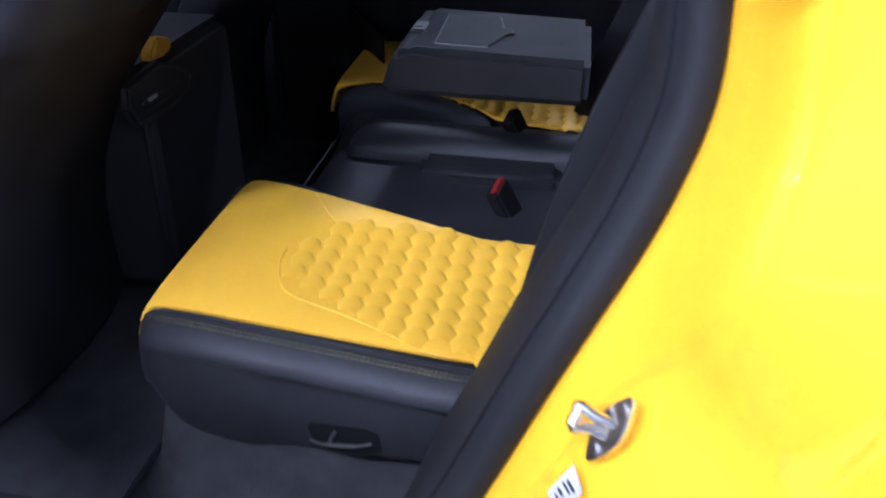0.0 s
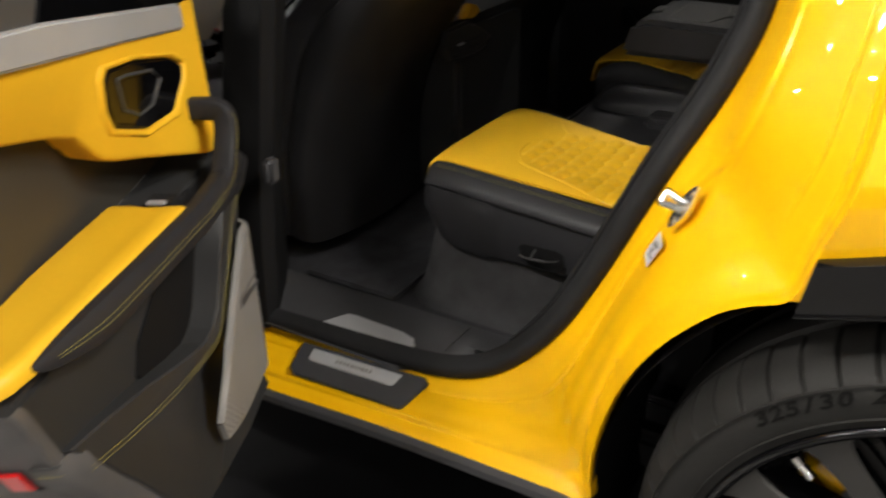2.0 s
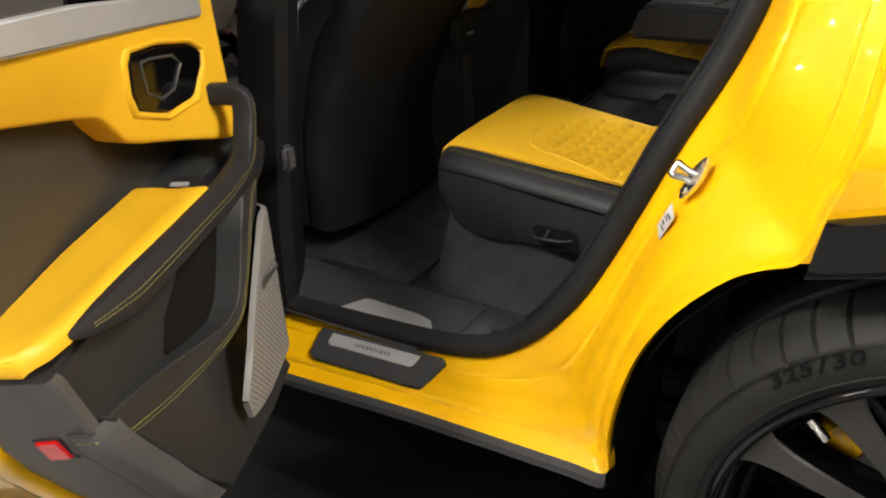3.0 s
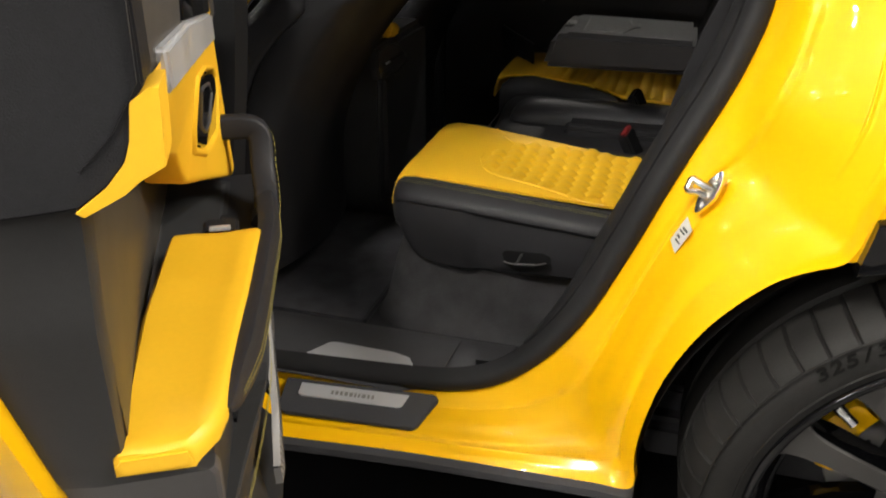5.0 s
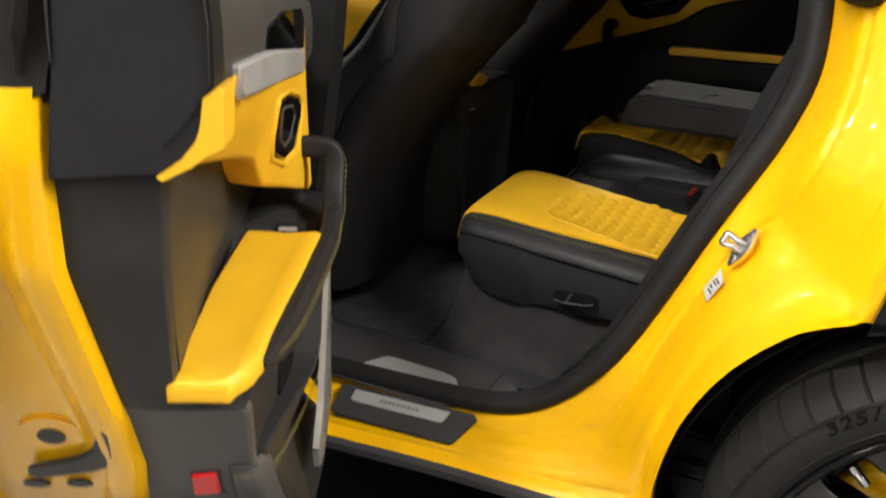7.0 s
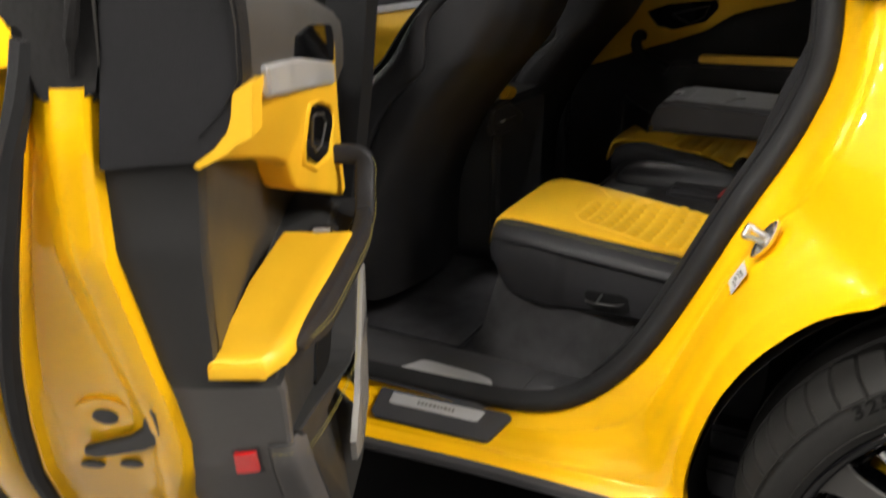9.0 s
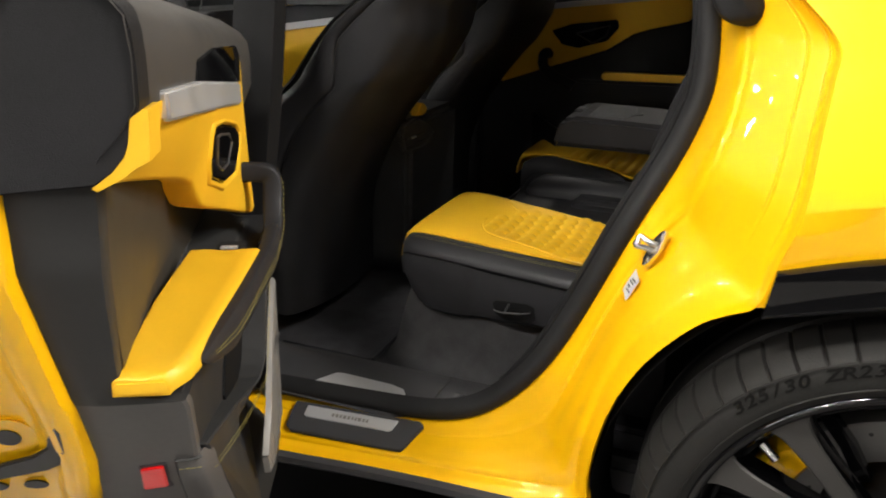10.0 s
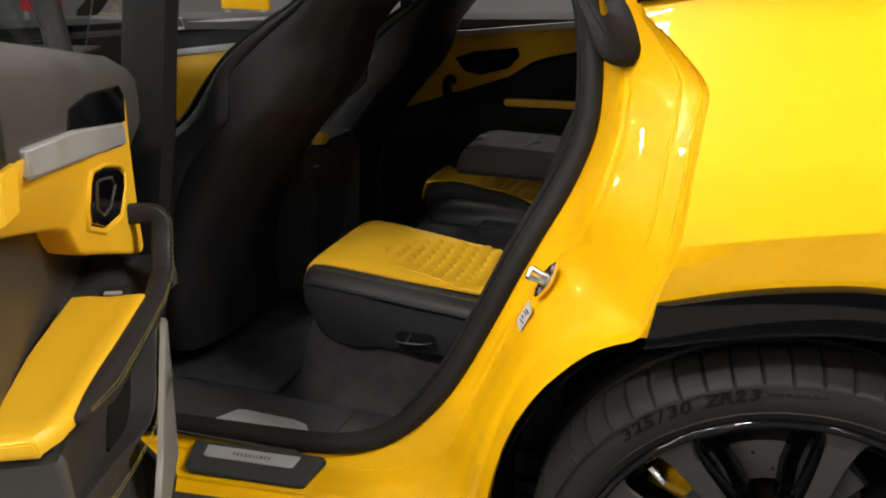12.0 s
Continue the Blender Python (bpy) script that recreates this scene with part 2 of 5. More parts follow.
# x, y, power: rows beside the car's rear, in front of the opening, ahead of the bonnet, and beyond the car
LIGHTS = [(x, y, 95) for y in (0.0, -0.6) for x in (2.7, 3.9, 5.1)] + [(-2.4, -2.2, 105), (-1.05, -2.2, 105), (-2.4, -5.4, 95), (-1.05, -5.4, 95)]
LIGHTS += [(-4.6, -2.6, 24), (-4.6, -0.6, 24), (-2.0, 3.4, 30), (-0.45, 4.5, 58), (1.4, 3.4, 22)]


def ceiling_light(x, y, power):
    th = empty("ceiling_light")
    th.location = (x, y, CEIL)
    tagged(th, "slim white ceiling light, switched on", "lamp", group="ceiling lights")
    part("frame", rbox(-0.30, 0.30, -0.05, 0.05, -0.06, 0.0, 0.008), ALU, th)
    part("diffuser", rbox(-0.27, 0.27, -0.03, 0.03, -0.066, -0.055, 0.002), LAMP, th, "glowing white diffuser")
    lamp = bpy.data.lights.new("panel_light", "AREA")
    lamp.shape, lamp.size, lamp.size_y = "RECTANGLE", 0.54, 0.06
    lamp.energy = power * SCALE ** 2
    lamp.color = (1.0, 0.95, 0.87)
    lo = new("panel_light", lamp)
    lo.location = (x, y, CEIL - 0.075)


def display_board(x, y, w, h, z, material, label):
    """A flat board on two slim legs."""
    b = empty("display_board")
    b.location = (x, y, -0.085)
    tagged(b, label, "sign")
    part("board", rbox(-w / 2, w / 2, -0.02, 0.02, z, z + h, 0.006), material, b)
    for s in (-1, 1):
        part("leg", rbox(s * w * 0.38 - 0.02, s * w * 0.38 + 0.02, -0.018, 0.018, 0.0, z, 0.004), ALU, b)


def display_counter(x, y):
    """A low white counter with a red edge strip."""
    c = empty("display_counter")
    c.location = (x, y, -0.085)
    tagged(c, "low white display counter with a red edge", "counter")
    part("body", rbox(-0.55, 0.55, -0.3, 0.3, 0.0, 0.98, 0.02), WHITEBOARD, c)
    part("top", rbox(-0.6, 0.6, -0.34, 0.34, 0.98, 1.03, 0.008), WHITEBOARD, c)
    part("edge_strip", rbox(-0.6, 0.6, -0.348, -0.335, 0.99, 1.02, 0.003), REDBOARD, c, "red edge strip")


def wall_light(x, z):
    """A long light box on the wall behind the walk."""
    w = empty("wall_light")
    w.location = (x, -8.0, z)
    tagged(w, "long white light box on the wall, switched on", "lamp")
    part("frame", rbox(-0.95, 0.95, 0.0, 0.08, -0.22, 0.22, 0.01), ALU, w)
    part("diffuser", rbox(-0.9, 0.9, 0.078, 0.09, -0.17, 0.17, 0.003), BOXLIGHT, w, "glowing white diffuser")


BOXLIGHT = glowing("light_box", (1.0, 0.96, 0.9), 45.0)
wall_light(-5.4, 3.0)
WHITEBOARD = mat("white_lacquer", (0.78, 0.77, 0.74), rough=0.4, vary=0.03, scale=2)
REDBOARD = mat("red_lacquer", (0.62, 0.015, 0.012), rough=0.45, vary=0.05, scale=2)
display_board(-5.4, 5.0, 0.42, 0.55, 1.0, REDBOARD, "red board on two slim legs")
display_board(-3.55, 5.3, 0.45, 0.7, 1.08, PAINT, "glossy yellow board on two slim legs")
display_counter(-3.6, 4.6)
def ceiling_spot(x, y):
    """A slim spotlight strip hung under the ceiling."""
    th = empty("ceiling_spot")
    th.location = (x, y, CEIL)
    tagged(th, "small bright spotlight strip under the ceiling", "lamp", group="ceiling spotlights")
    part("rod", rbox(-0.01, 0.01, -0.01, 0.01, -0.25, 0.0, 0.002), ALU, th)
    part("housing", rbox(-0.11, 0.11, -0.03, 0.03, -0.31, -0.25, 0.006), GLOSS, th)
    part("lens", rbox(-0.10, 0.10, -0.02, 0.02, -0.316, -0.308, 0.002), SPOT, th, "glowing white lens")


SPOT = glowing("spot_lens", (1.0, 0.97, 0.92), 420.0)
for sx, sy in ((-0.8, -1.7), (-1.7, -1.6), (-2.7, -2.0), (-3.6, -2.4), (-3.1, -3.3), (-4.4, -3.6), (-2.9, -5.2), (-4.2, -5.4), (-3.6, -6.8), (2.6, -6.3), (3.8, -5.2), (2.6, -3.6), (1.6, -2.3), (1.7, -3.2),
               (-5.6, -2.2), (-5.7, -1.0), (-5.6, 0.3), (-6.5, -2.8), (-6.6, -1.5), (-6.5, -0.2), (-7.5, -2.2), (-7.6, -0.8), (-7.5, 0.6), (-8.5, -3.0), (-8.5, -1.4), (-8.5, 0.1)):
    ceiling_spot(sx, sy)


def track_spot(x, y, z):
    """A round spotlight on a rod, its lens turned towards the car."""
    th = empty("track_spot")
    th.location = (x, y, CEIL)
    tagged(th, "round black spotlight hung on a rod, switched on", "lamp", group="hanging spotlights")
    part("rod", rbox(-0.008, 0.008, -0.008, 0.008, z - CEIL, 0.0, 0.002), ALU, th)
    ring = [(0.085 * math.cos(t), 0.085 * math.sin(t)) for t in np.linspace(0, 2 * math.pi, 20, endpoint=False)]
    at = lambda a, b, c: (c + 0.25 * b, a, z - CEIL + b)
    part("housing", prism(ring, at, -0.16, 0.0, 0.008), GLOSS, th)
    part("lens", prism([(0.88 * a, 0.88 * b) for a, b in ring], at, 0.0, 0.006, 0.002), TRACK, th, "glowing white lens")


TRACK = glowing("track_lens", (1.0, 0.96, 0.9), 300.0)
for row, sx in enumerate((-7.2, -8.6, -10.2, -12.2, -14.8)):
    for sy in (-2.9, 0.2, 3.0):
        track_spot(sx, sy + 0.7 * (row % 2), 3.55 + 0.12 * (row % 3))
showroom()
for lx, ly, lp in LIGHTS:
    ceiling_light(lx, ly, lp)

# ---- the car ----
car = empty("car")
tagged(car, "glossy yellow sport utility car with an open rear door", "car")

# the door opening: where the black seal meets the paint, from the sill round the wheel to the roof (x, z)
SEAL_XZ = [(-1.0, 0.333), (-0.8, 0.341), (-0.6, 0.35), (-0.506, 0.359), (-0.436, 0.379), (-0.385, 0.41), (-0.335, 0.456), (-0.287, 0.52),
           (-0.25, 0.592), (-0.213, 0.674), (-0.183, 0.745), (-0.153, 0.81), (-0.138, 0.84), (-0.122, 0.872), (-0.108, 0.902), (-0.095, 0.934), (-0.075, 0.995), (-0.068, 1.05),
           (-0.074, 1.14), (-0.09, 1.22), (-0.12, 1.3), (-0.19, 1.42)]
# the far edge of the painted jamb: sill foot, wheel arch, shoulder (x, y, z)
EDGE = [(-1.0, 0.036, 0.258), (-0.8, 0.035, 0.272), (-0.6, 0.035, 0.288), (-0.46, 0.034, 0.296), (-0.34, 0.032, 0.302), (-0.24, 0.031, 0.307), (-0.180, 0.03, 0.311),
        (-0.184, 0.03, 0.375), (-0.174, 0.03, 0.455), (-0.15, 0.03, 0.54), (-0.105, 0.03, 0.625), (-0.041, 0.027, 0.698), (0.004, 0.019, 0.729), (0.042, 0.008, 0.753),
        (0.057, 0.002, 0.81), (0.082, -0.006, 0.90), (0.09, 0.028, 1.005), (0.096, 0.065, 1.078), (0.096, 0.088, 1.122), (0.035, 0.13, 1.185), (-0.025, 0.17, 1.245), (-0.10, 0.30, 1.43)]


def seal_depth(z):
    return float(np.interp(z, [0.34, 0.5, 0.6, 0.7, 0.8, 0.9, 1.0, 1.15, 1.5], [0.135, 0.165, 0.185, 0.20, 0.217, 0.243, 0.268, 0.30, 0.40]))


N = 160
seal = by_index([(x, seal_depth(z), z) for x, z in SEAL_XZ], N)
edge = by_index(EDGE, N)


def outward(curve):
    """Unit normals of a curve in the x-z plane, away from the opening."""
    t = np.gradient(curve, axis=0)
    n = np.stack([t[:, 2], 0 * t[:, 0], -t[:, 0]], 1)
    return n / np.linalg.norm(n, axis=1)[:, None]


def eased(curve, times):
    """A curve with small kinks smoothed out; the ends stay."""
    c = curve.copy()
    for _ in range(times):
        c[1:-1] = 0.25 * c[:-2] + 0.5 * c[1:-1] + 0.25 * c[2:]
    return c


seal, edge = eased(seal, 14), eased(edge, 3)
seal_out = eased(outward(seal), 6)


def smooth_step(v):
    v = np.clip(v, 0, 1)
    return v * v * (3 - 2 * v)


def share(points, f):
    """A smooth curve through (fraction, share) pairs."""
    c = spline(points, 300)
    return np.interp(f, c[:, 0], c[:, 1])


def jamb():
    """The painted frame of the opening: rolled lip at the seal, broad flange, pressed grooves, the outer hem."""
    idx = np.linspace(0, len(SEAL_XZ) - 1, N)[:, None]
    post = smooth_step((idx - 5.8) / 5.6)  # 0 along the sill, 1 up the post
    high = smooth_step((idx - 10.6) / 4.6)  # 1 above the catch
    hem_on = smooth_step((idx - 13.6) / 1.6)
    fs = np.unique(np.round(np.r_[np.linspace(0.0, 1.0, 41), np.linspace(0.13, 0.34, 28), np.linspace(0.71, 0.80, 22), np.linspace(0.89, 0.998, 34)], 4))
    sill = share([(0, 0), (0.12, 0.12), (0.25, 0.23), (0.30, 0.265), (0.38, 0.375), (0.46, 0.50), (0.60, 0.635), (0.80, 0.82), (1, 1)], fs)
    mid = share([(0, 0), (0.10, 0.080), (0.20, 0.135), (0.30, 0.195), (0.40, 0.305), (0.50, 0.44), (0.60, 0.55), (0.70, 0.63), (0.80, 0.72), (0.90, 0.85), (1, 1)], fs)
    top = share([(0, 0), (0.10, 0.17), (0.20, 0.335), (0.30, 0.43), (0.40, 0.50), (0.55, 0.595), (0.70, 0.68), (0.80, 0.735), (0.90, 0.80), (0.96, 0.84), (0.985, 0.95), (1, 1)], fs)
    dip = lambda f, at, w: math.exp(-((f - at) / w) ** 2)
    rows = [seal + np.array([0, 0.03, 0]) - 0.012 * seal_out, seal]
    for f, a, b, c in zip(fs[1:], sill[1:], mid[1:], top[1:]):
        p = seal + f * (edge - seal)
        y = (1 - post) * a + post * ((1 - high) * b + high * c)
        lower = post * (1 - high)
        # outward ridges are negative, pressed grooves positive
        press = (0.25 + 0.75 * lower + 0.35 * high) * (0.0022 * dip(f, 0.285, 0.026) - 0.0024 * dip(f, 0.225, 0.04))
        press = press + (1 - post) * (0.0040 * dip(f, 0.80, 0.05) - 0.0035 * dip(f, 0.66, 0.06))
        press = press + hem_on * (0.0028 * dip(f, 0.755, 0.012) + 0.0024 * dip(f, 0.930, 0.010) - 0.0008 * dip(f, 0.775, 0.012))
        p[:, 1] = (seal[:, 1:2] + y * (edge[:, 1:2] - seal[:, 1:2]) + press)[:, 0]
        rows.append(p)
    rows.append(edge + np.array([0, 0.02, 0]) + 0.004 * seal_out)
    return loft(rows)


part("door_frame", jamb(), PAINT, car, "glossy yellow painted door frame")


def seal_strip():
    """A rounded rubber lip with the trim behind it."""
    sec = [(0.001, 0.006), (0.0005, -0.001), (-0.002, -0.006), (-0.007, -0.010), (-0.014, -0.0125), (-0.021, -0.0125), (-0.027, -0.0095), (-0.032, -0.004), (-0.036, 0.003), (-0.040, 0.012)]
    rows = []
    for o, y in sec:
        rows.append(seal + o * seal_out + np.array([0, y, 0]))
    return loft(rows)


part("door_seal", seal_strip(), RUBBER, car, "black rubber door seal")


def pillar_trim():
    """The soft trim inside the seal, from the seat up to the roof."""
    k = 42
    a, o = seal[k:], seal_out[k:]
    grow = np.clip(np.arange(len(a)) / 18.0, 0.05, 1)[:, None]
    rows = [a - 0.039 * o + [0, 0.010, 0]]
    for w, y in ((0.043, 0.019), (0.0455, 0.033), (0.0465, 0.055), (0.046, 0.08), (0.044, 0.105), (0.040, 0.125), (0.034, 0.14)):
        rows.append(a - (0.039 + (w - 0.039) * grow) * o + np.array([0, 1, 0]) * (0.010 + (y - 0.010) * grow))
    return thick(loft(rows), 0.004)


part("pillar_trim", pillar_trim(), RUBBER, car, "black pillar trim inside the door seal")


def shoulder_y(r):
    return np.interp(r, [0.70, 0.748, 0.82, 0.90, 0.905, 0.911, 0.95, 1.0, 1.08, 1.13, 1.25, 1.32], [0.020, 0.013, 0.0035, -0.0058, -0.0068, -0.0055, 0.007, 0.026, 0.066, 0.094, 0.17, 0.22])


def rear_quarter():
    """The outer skin behind the door: shoulder, crease over the arch, and on to the tail."""
    m = 40
    k = int(round((N - 1) * 13 / 21))
    k1 = int(N * 20.2 / 21)
    lo, hi = float(edge[k][2]), float(edge[k1][2])
    zs = np.r_[np.linspace(lo, 0.898, 12), 0.902, 0.905, 0.908, 0.913, np.linspace(0.925, hi, 40)]
    left = np.stack([np.interp(zs, edge[k:k1 + 1, 2], edge[k:k1 + 1, i]) for i in range(3)], 1)
    rows = []
    for j in range(m):
        f = j / (m - 1)
        row = []
        for p in left:
            x = p[0] + (1.12 - p[0]) * f
            d = x - p[0]
            z = p[2] + 0.22 * d * (1 - 0.35 * d) if d < 0.6 else p[2] + 0.22 * 0.6 * 0.79 + 0.02 * (d - 0.6)
            y = p[1] * (1 - min(1, f * 12)) + shoulder_y(p[2]) * min(1, f * 12) + 0.28 * max(0, x - 0.55) ** 2
            row.append((x, y, z))
        rows.append(row)
    return thick(loft(rows), 0.003)


part("rear_quarter_panel", rear_quarter(), PAINT, car, "glossy yellow rear wing")

WX, WZ, RIM_Y, WS = 0.305, 0.332, 0.008, 1.07


def arch_trim():
    """The gloss black band over the wheel arch, with a bevelled lower lip."""
    top = spline([(0.060, 0.815), (0.163, 0.846), (0.25, 0.865), (0.347, 0.876), (0.48, 0.866), (0.6, 0.82), (0.70, 0.74)], 40)
    bot = spline([(0.049, 0.742), (0.172, 0.776), (0.26, 0.795), (0.345, 0.803), (0.46, 0.79), (0.57, 0.74), (0.66, 0.67)], 40)
    sec = [(0.0, 0.02), (0.0, -0.004), (0.02, -0.011), (0.045, -0.0145), (0.5, -0.0135), (0.90, -0.0105), (0.925, -0.0108), (0.955, -0.0135), (0.975, -0.0135), (0.99, -0.011), (1.0, 0.03)]
    rows = []
    for f, y in sec:
        q = top + f * (bot - top)
        rows.append([(x, y, z) for x, z in q])
    return loft(rows, closed=True, caps=True)


part("wheel_arch_trim", arch_trim(), GLOSS, car, "gloss black wheel arch trim")


def arch_liner():
    """The dark inside of the wheel arch."""
    rows = []
    for y in (0.036, 0.05, 0.1, 0.2, 0.40, 0.405):
        row = []
        for a in np.linspace(math.radians(-8), math.radians(196), 60):
            r = 0.484 if y < 0.402 else 0.05
            row.append((WX + r * math.cos(a), y, WZ + 0.005 + r * math.sin(a)))
        rows.append(row)
    return loft(rows)


part("wheel_arch_liner", arch_liner(), MATT, car, "black felt wheel arch liner")


def sill_skirt():
    """The black strip under the painted sill."""
    k = int(N * 6.3 / 21)
    top = edge[:k]
    rows = [top + d for d in ([0, 0.03, 0.012], [0, 0.004, 0.002], [0, -0.012, -0.004], [0, -0.014, -0.016], [0, -0.004, -0.026], [0, 0.06, -0.04], [0, 0.3, -0.05])]
    return loft(rows)


part("sill_skirt", sill_skirt(), PLASTIC, car, "black plastic side skirt")


# ---- wheels ----
def spoke(a, hub=0.075):
    """The flat face and the two steep flanks of a spoke, slim at the waist and broad at the rim."""
    d, s = np.array([math.cos(a), 0, math.sin(a)]), np.array([-math.sin(a), 0, math.cos(a)])
    face, flank = [], ([], [])
    for r, w, y, t in ((hub, 0.0165, 0.040, 0.05), (0.12, 0.0155, 0.031, 0.05), (0.18, 0.0158, 0.0205, 0.05), (0.228, 0.0175, 0.012, 0.05), (0.252, 0.0195, 0.0075, 0.046), (0.270, 0.0225, 0.0045, 0.04), (0.283, 0.027, 0.0022, 0.03), (0.2925, 0.034, 0.0005, 0.02), (0.2975, 0.041, -0.0005, 0.01)):
        c = d * r + np.array([0, y, 0])
        face.append([c + s * v + np.array([0, q, 0]) for v, q in ((-w, 0.0035), (-w + 0.0028, 0.0), (w - 0.0028, 0.0), (w, 0.0035))])
        for g, sign in zip(flank, (-1, 1)):
            g.append([c + s * sign * (w + e) + np.array([0, q, 0]) for e, q in ((0.0, 0.0035), (0.0025, 0.012), (0.004, 0.5 * t), (0.004, t))])
    return loft(face), merged(loft(flank[0]), loft(flank[1]))


def letters(text, radius, a0, a1, size, y):
    """Raised characters round the sidewall, as one mesh."""
    out = bmesh.new()
    dg = bpy.context.evaluated_depsgraph_get()
    for ch, a in zip(text, np.linspace(a0, a1, len(text))):
        if ch == " ":
            continue
        cu = bpy.data.curves.new("letter", "FONT")
        cu.body, cu.size, cu.extrude, cu.align_x = ch, size, 0.0006, "CENTER"
        cu.offset, cu.shear = 0.0006, 0.25
        tmp = new("letter", cu)
        dg.update()
        me = bpy.data.meshes.new_from_object(tmp.evaluated_get(bpy.context.evaluated_depsgraph_get()))
        turn = Matrix.Rotation(-(a - math.pi / 2), 4, "Y")
        me.transform(Matrix.Translation((radius * math.cos(a), y, radius * math.sin(a))) @ turn @ Matrix.Rotation(math.pi / 2, 4, "X") @ Matrix.Diagonal((1.35, 1, 1, 1)))
        out.from_mesh(me)
        bpy.data.objects.remove(tmp)
        bpy.data.curves.remove(cu)
        bpy.data.meshes.remove(me)
    return out


def wheel(name, detail=True):
    """A wheel round the origin, facing -y: tyre, rim, five pairs of spokes, hub, valve, disc, caliper."""
    w = empty(name, car)
    tyre_prof = [(0.296, 0.0), (0.303, -0.008), (0.316, -0.013), (0.333, -0.017), (0.348, -0.017), (0.360, -0.012), (0.370, -0.002), (0.378, 0.010), (0.3845, 0.026), (0.388, 0.05), (0.389, 0.075),
                 (0.381, 0.078), (0.381, 0.088), (0.389, 0.091), (0.391, 0.15), (0.383, 0.153), (0.383, 0.165), (0.391, 0.168), (0.389, 0.23), (0.38, 0.28), (0.36, 0.295), (0.33, 0.3), (0.297, 0.29)]
    steps = 720

    def dent(i, k):
        if 8 <= i <= 10:
            return 0.008 if k % 12 == 0 else 0.0
        if i in (6, 7):
            return 0.006 if k % 12 == 0 else 0.0
        if i == 5:
            return 0.003 if k % 24 == 0 else 0.0
        return 0.0

    part("tyre", lathe(tyre_prof, 0, 0, 0, steps, dent), TYRE, w, "black low-profile tyre")
    if detail:
        part("sidewall_lettering", letters("325/30 ZR23", 0.343, math.radians(135.5), math.radians(104.5), 0.0245, -0.0183), LETTER, w, "raised black tyre size lettering")
        bars = []
        for k in range(7):
            a = math.radians(101 - 1.9 * k)
            d, s = np.array([math.cos(a), 0, math.sin(a)]), np.array([-math.sin(a), 0, math.cos(a)])
            c = d * 0.350 + np.array([0, -0.0165, 0])
            bars.append(tube([c - s * 0.004, c, c + s * 0.004], 0.0022, 4))
        part("sidewall_marks", merged(*bars), LETTER, w)
        rings = [lathe([(r - 0.0012, -0.0155), (r, -0.0185), (r + 0.0012, -0.0155)], 0, 0, 0, 180) for r in (0.3225, 0.3635)]
        part("sidewall_ribs", merged(*rings), TYRE, w)
    lip = [(0.3035 + 0.0075 * math.cos(t), -0.0085 - 0.0075 * math.sin(t)) for t in np.linspace(-0.6, math.pi + 0.5, 22)]
    rim_prof = [(0.300, 0.012), *lip, (0.2955, 0.0015), (0.2935, 0.0035), (0.2905, 0.0055), (0.2865, 0.010), (0.281, 0.019), (0.2765, 0.029), (0.274, 0.034), (0.2715, 0.036), (0.2685, 0.0365), (0.266, 0.039), (0.264, 0.045), (0.262, 0.12), (0.256, 0.24)]
    part("rim", lathe(rim_prof, 0, 0, 0, 180), GLOSS, w, "gloss black alloy rim")
    for k in range(10):
        face, flank = spoke(math.radians(141 + 72 * (k // 2) + (12.5 if k % 2 else -12.5)))
        sp = part("spoke", face, SATIN, w, "satin black spoke", smooth=False)
        part("spoke_flank", flank, GLOSS, sp, "gloss black flank of the spoke")
    # shoulders that join the spokes to the barrel, one across each wide window
    for k in range(5):
        mid = math.radians(141 + 36 + 72 * k)
        for sign in (-1, 1):
            rib = []
            for r, off, y in ((0.262, 0.075, 0.06), (0.22, 0.062, 0.085), (0.17, 0.043, 0.10), (0.11, 0.028, 0.105)):
                d, s = np.array([math.cos(mid), 0, math.sin(mid)]), np.array([-math.sin(mid), 0, math.cos(mid)])
                c = d * r + s * sign * off
                rib.append([c - s * 0.014 + np.array([0, y + 0.02, 0]), c - s * 0.011 + np.array([0, y, 0]), c + s * 0.011 + np.array([0, y, 0]), c + s * 0.014 + np.array([0, y + 0.02, 0])])
            part("spoke_rib", loft(rib), GLOSS, w)
    part("hub", lathe([(0.001, 0.038), (0.03, 0.038), (0.034, 0.042), (0.036, 0.05), (0.07, 0.052), (0.085, 0.06), (0.088, 0.09)], 0, 0, 0, 64), GLOSS, w)
    for k in range(5):
        a = 2 * math.pi * k / 5
        part("wheel_bolt", lathe([(0.001, 0.04), (0.008, 0.04), (0.011, 0.044), (0.011, 0.06)], 0.056 * math.cos(a), 0, 0.056 * math.sin(a), 12), CHROME, w)
    if detail:
        a = math.radians(141)
        d = np.array([math.cos(a), 0, math.sin(a)])
        b = d * 0.268 + np.array([0, 0.035, 0])
        e = d * 0.238 + np.array([0, 0.028, 0])
        m1 = merged(tube([b, b + 0.35 * (e - b)], 0.0078, 12), tube([b + 0.35 * (e - b), b + 0.42 * (e - b), b + 0.97 * (e - b), e], [0.0055, 0.0066, 0.0066, 0.004], 12))
        part("valve", m1, CHROME, w, "silver tyre valve")
    holes = []
    part("brake_disc", lathe([(0.10, 0.195), (0.1, 0.178), (0.105, 0.175), (0.172, 0.175), (0.174, 0.18), (0.174, 0.21)], 0, 0, 0, 96), STEEL, w, "grey brake disc with drilled holes")
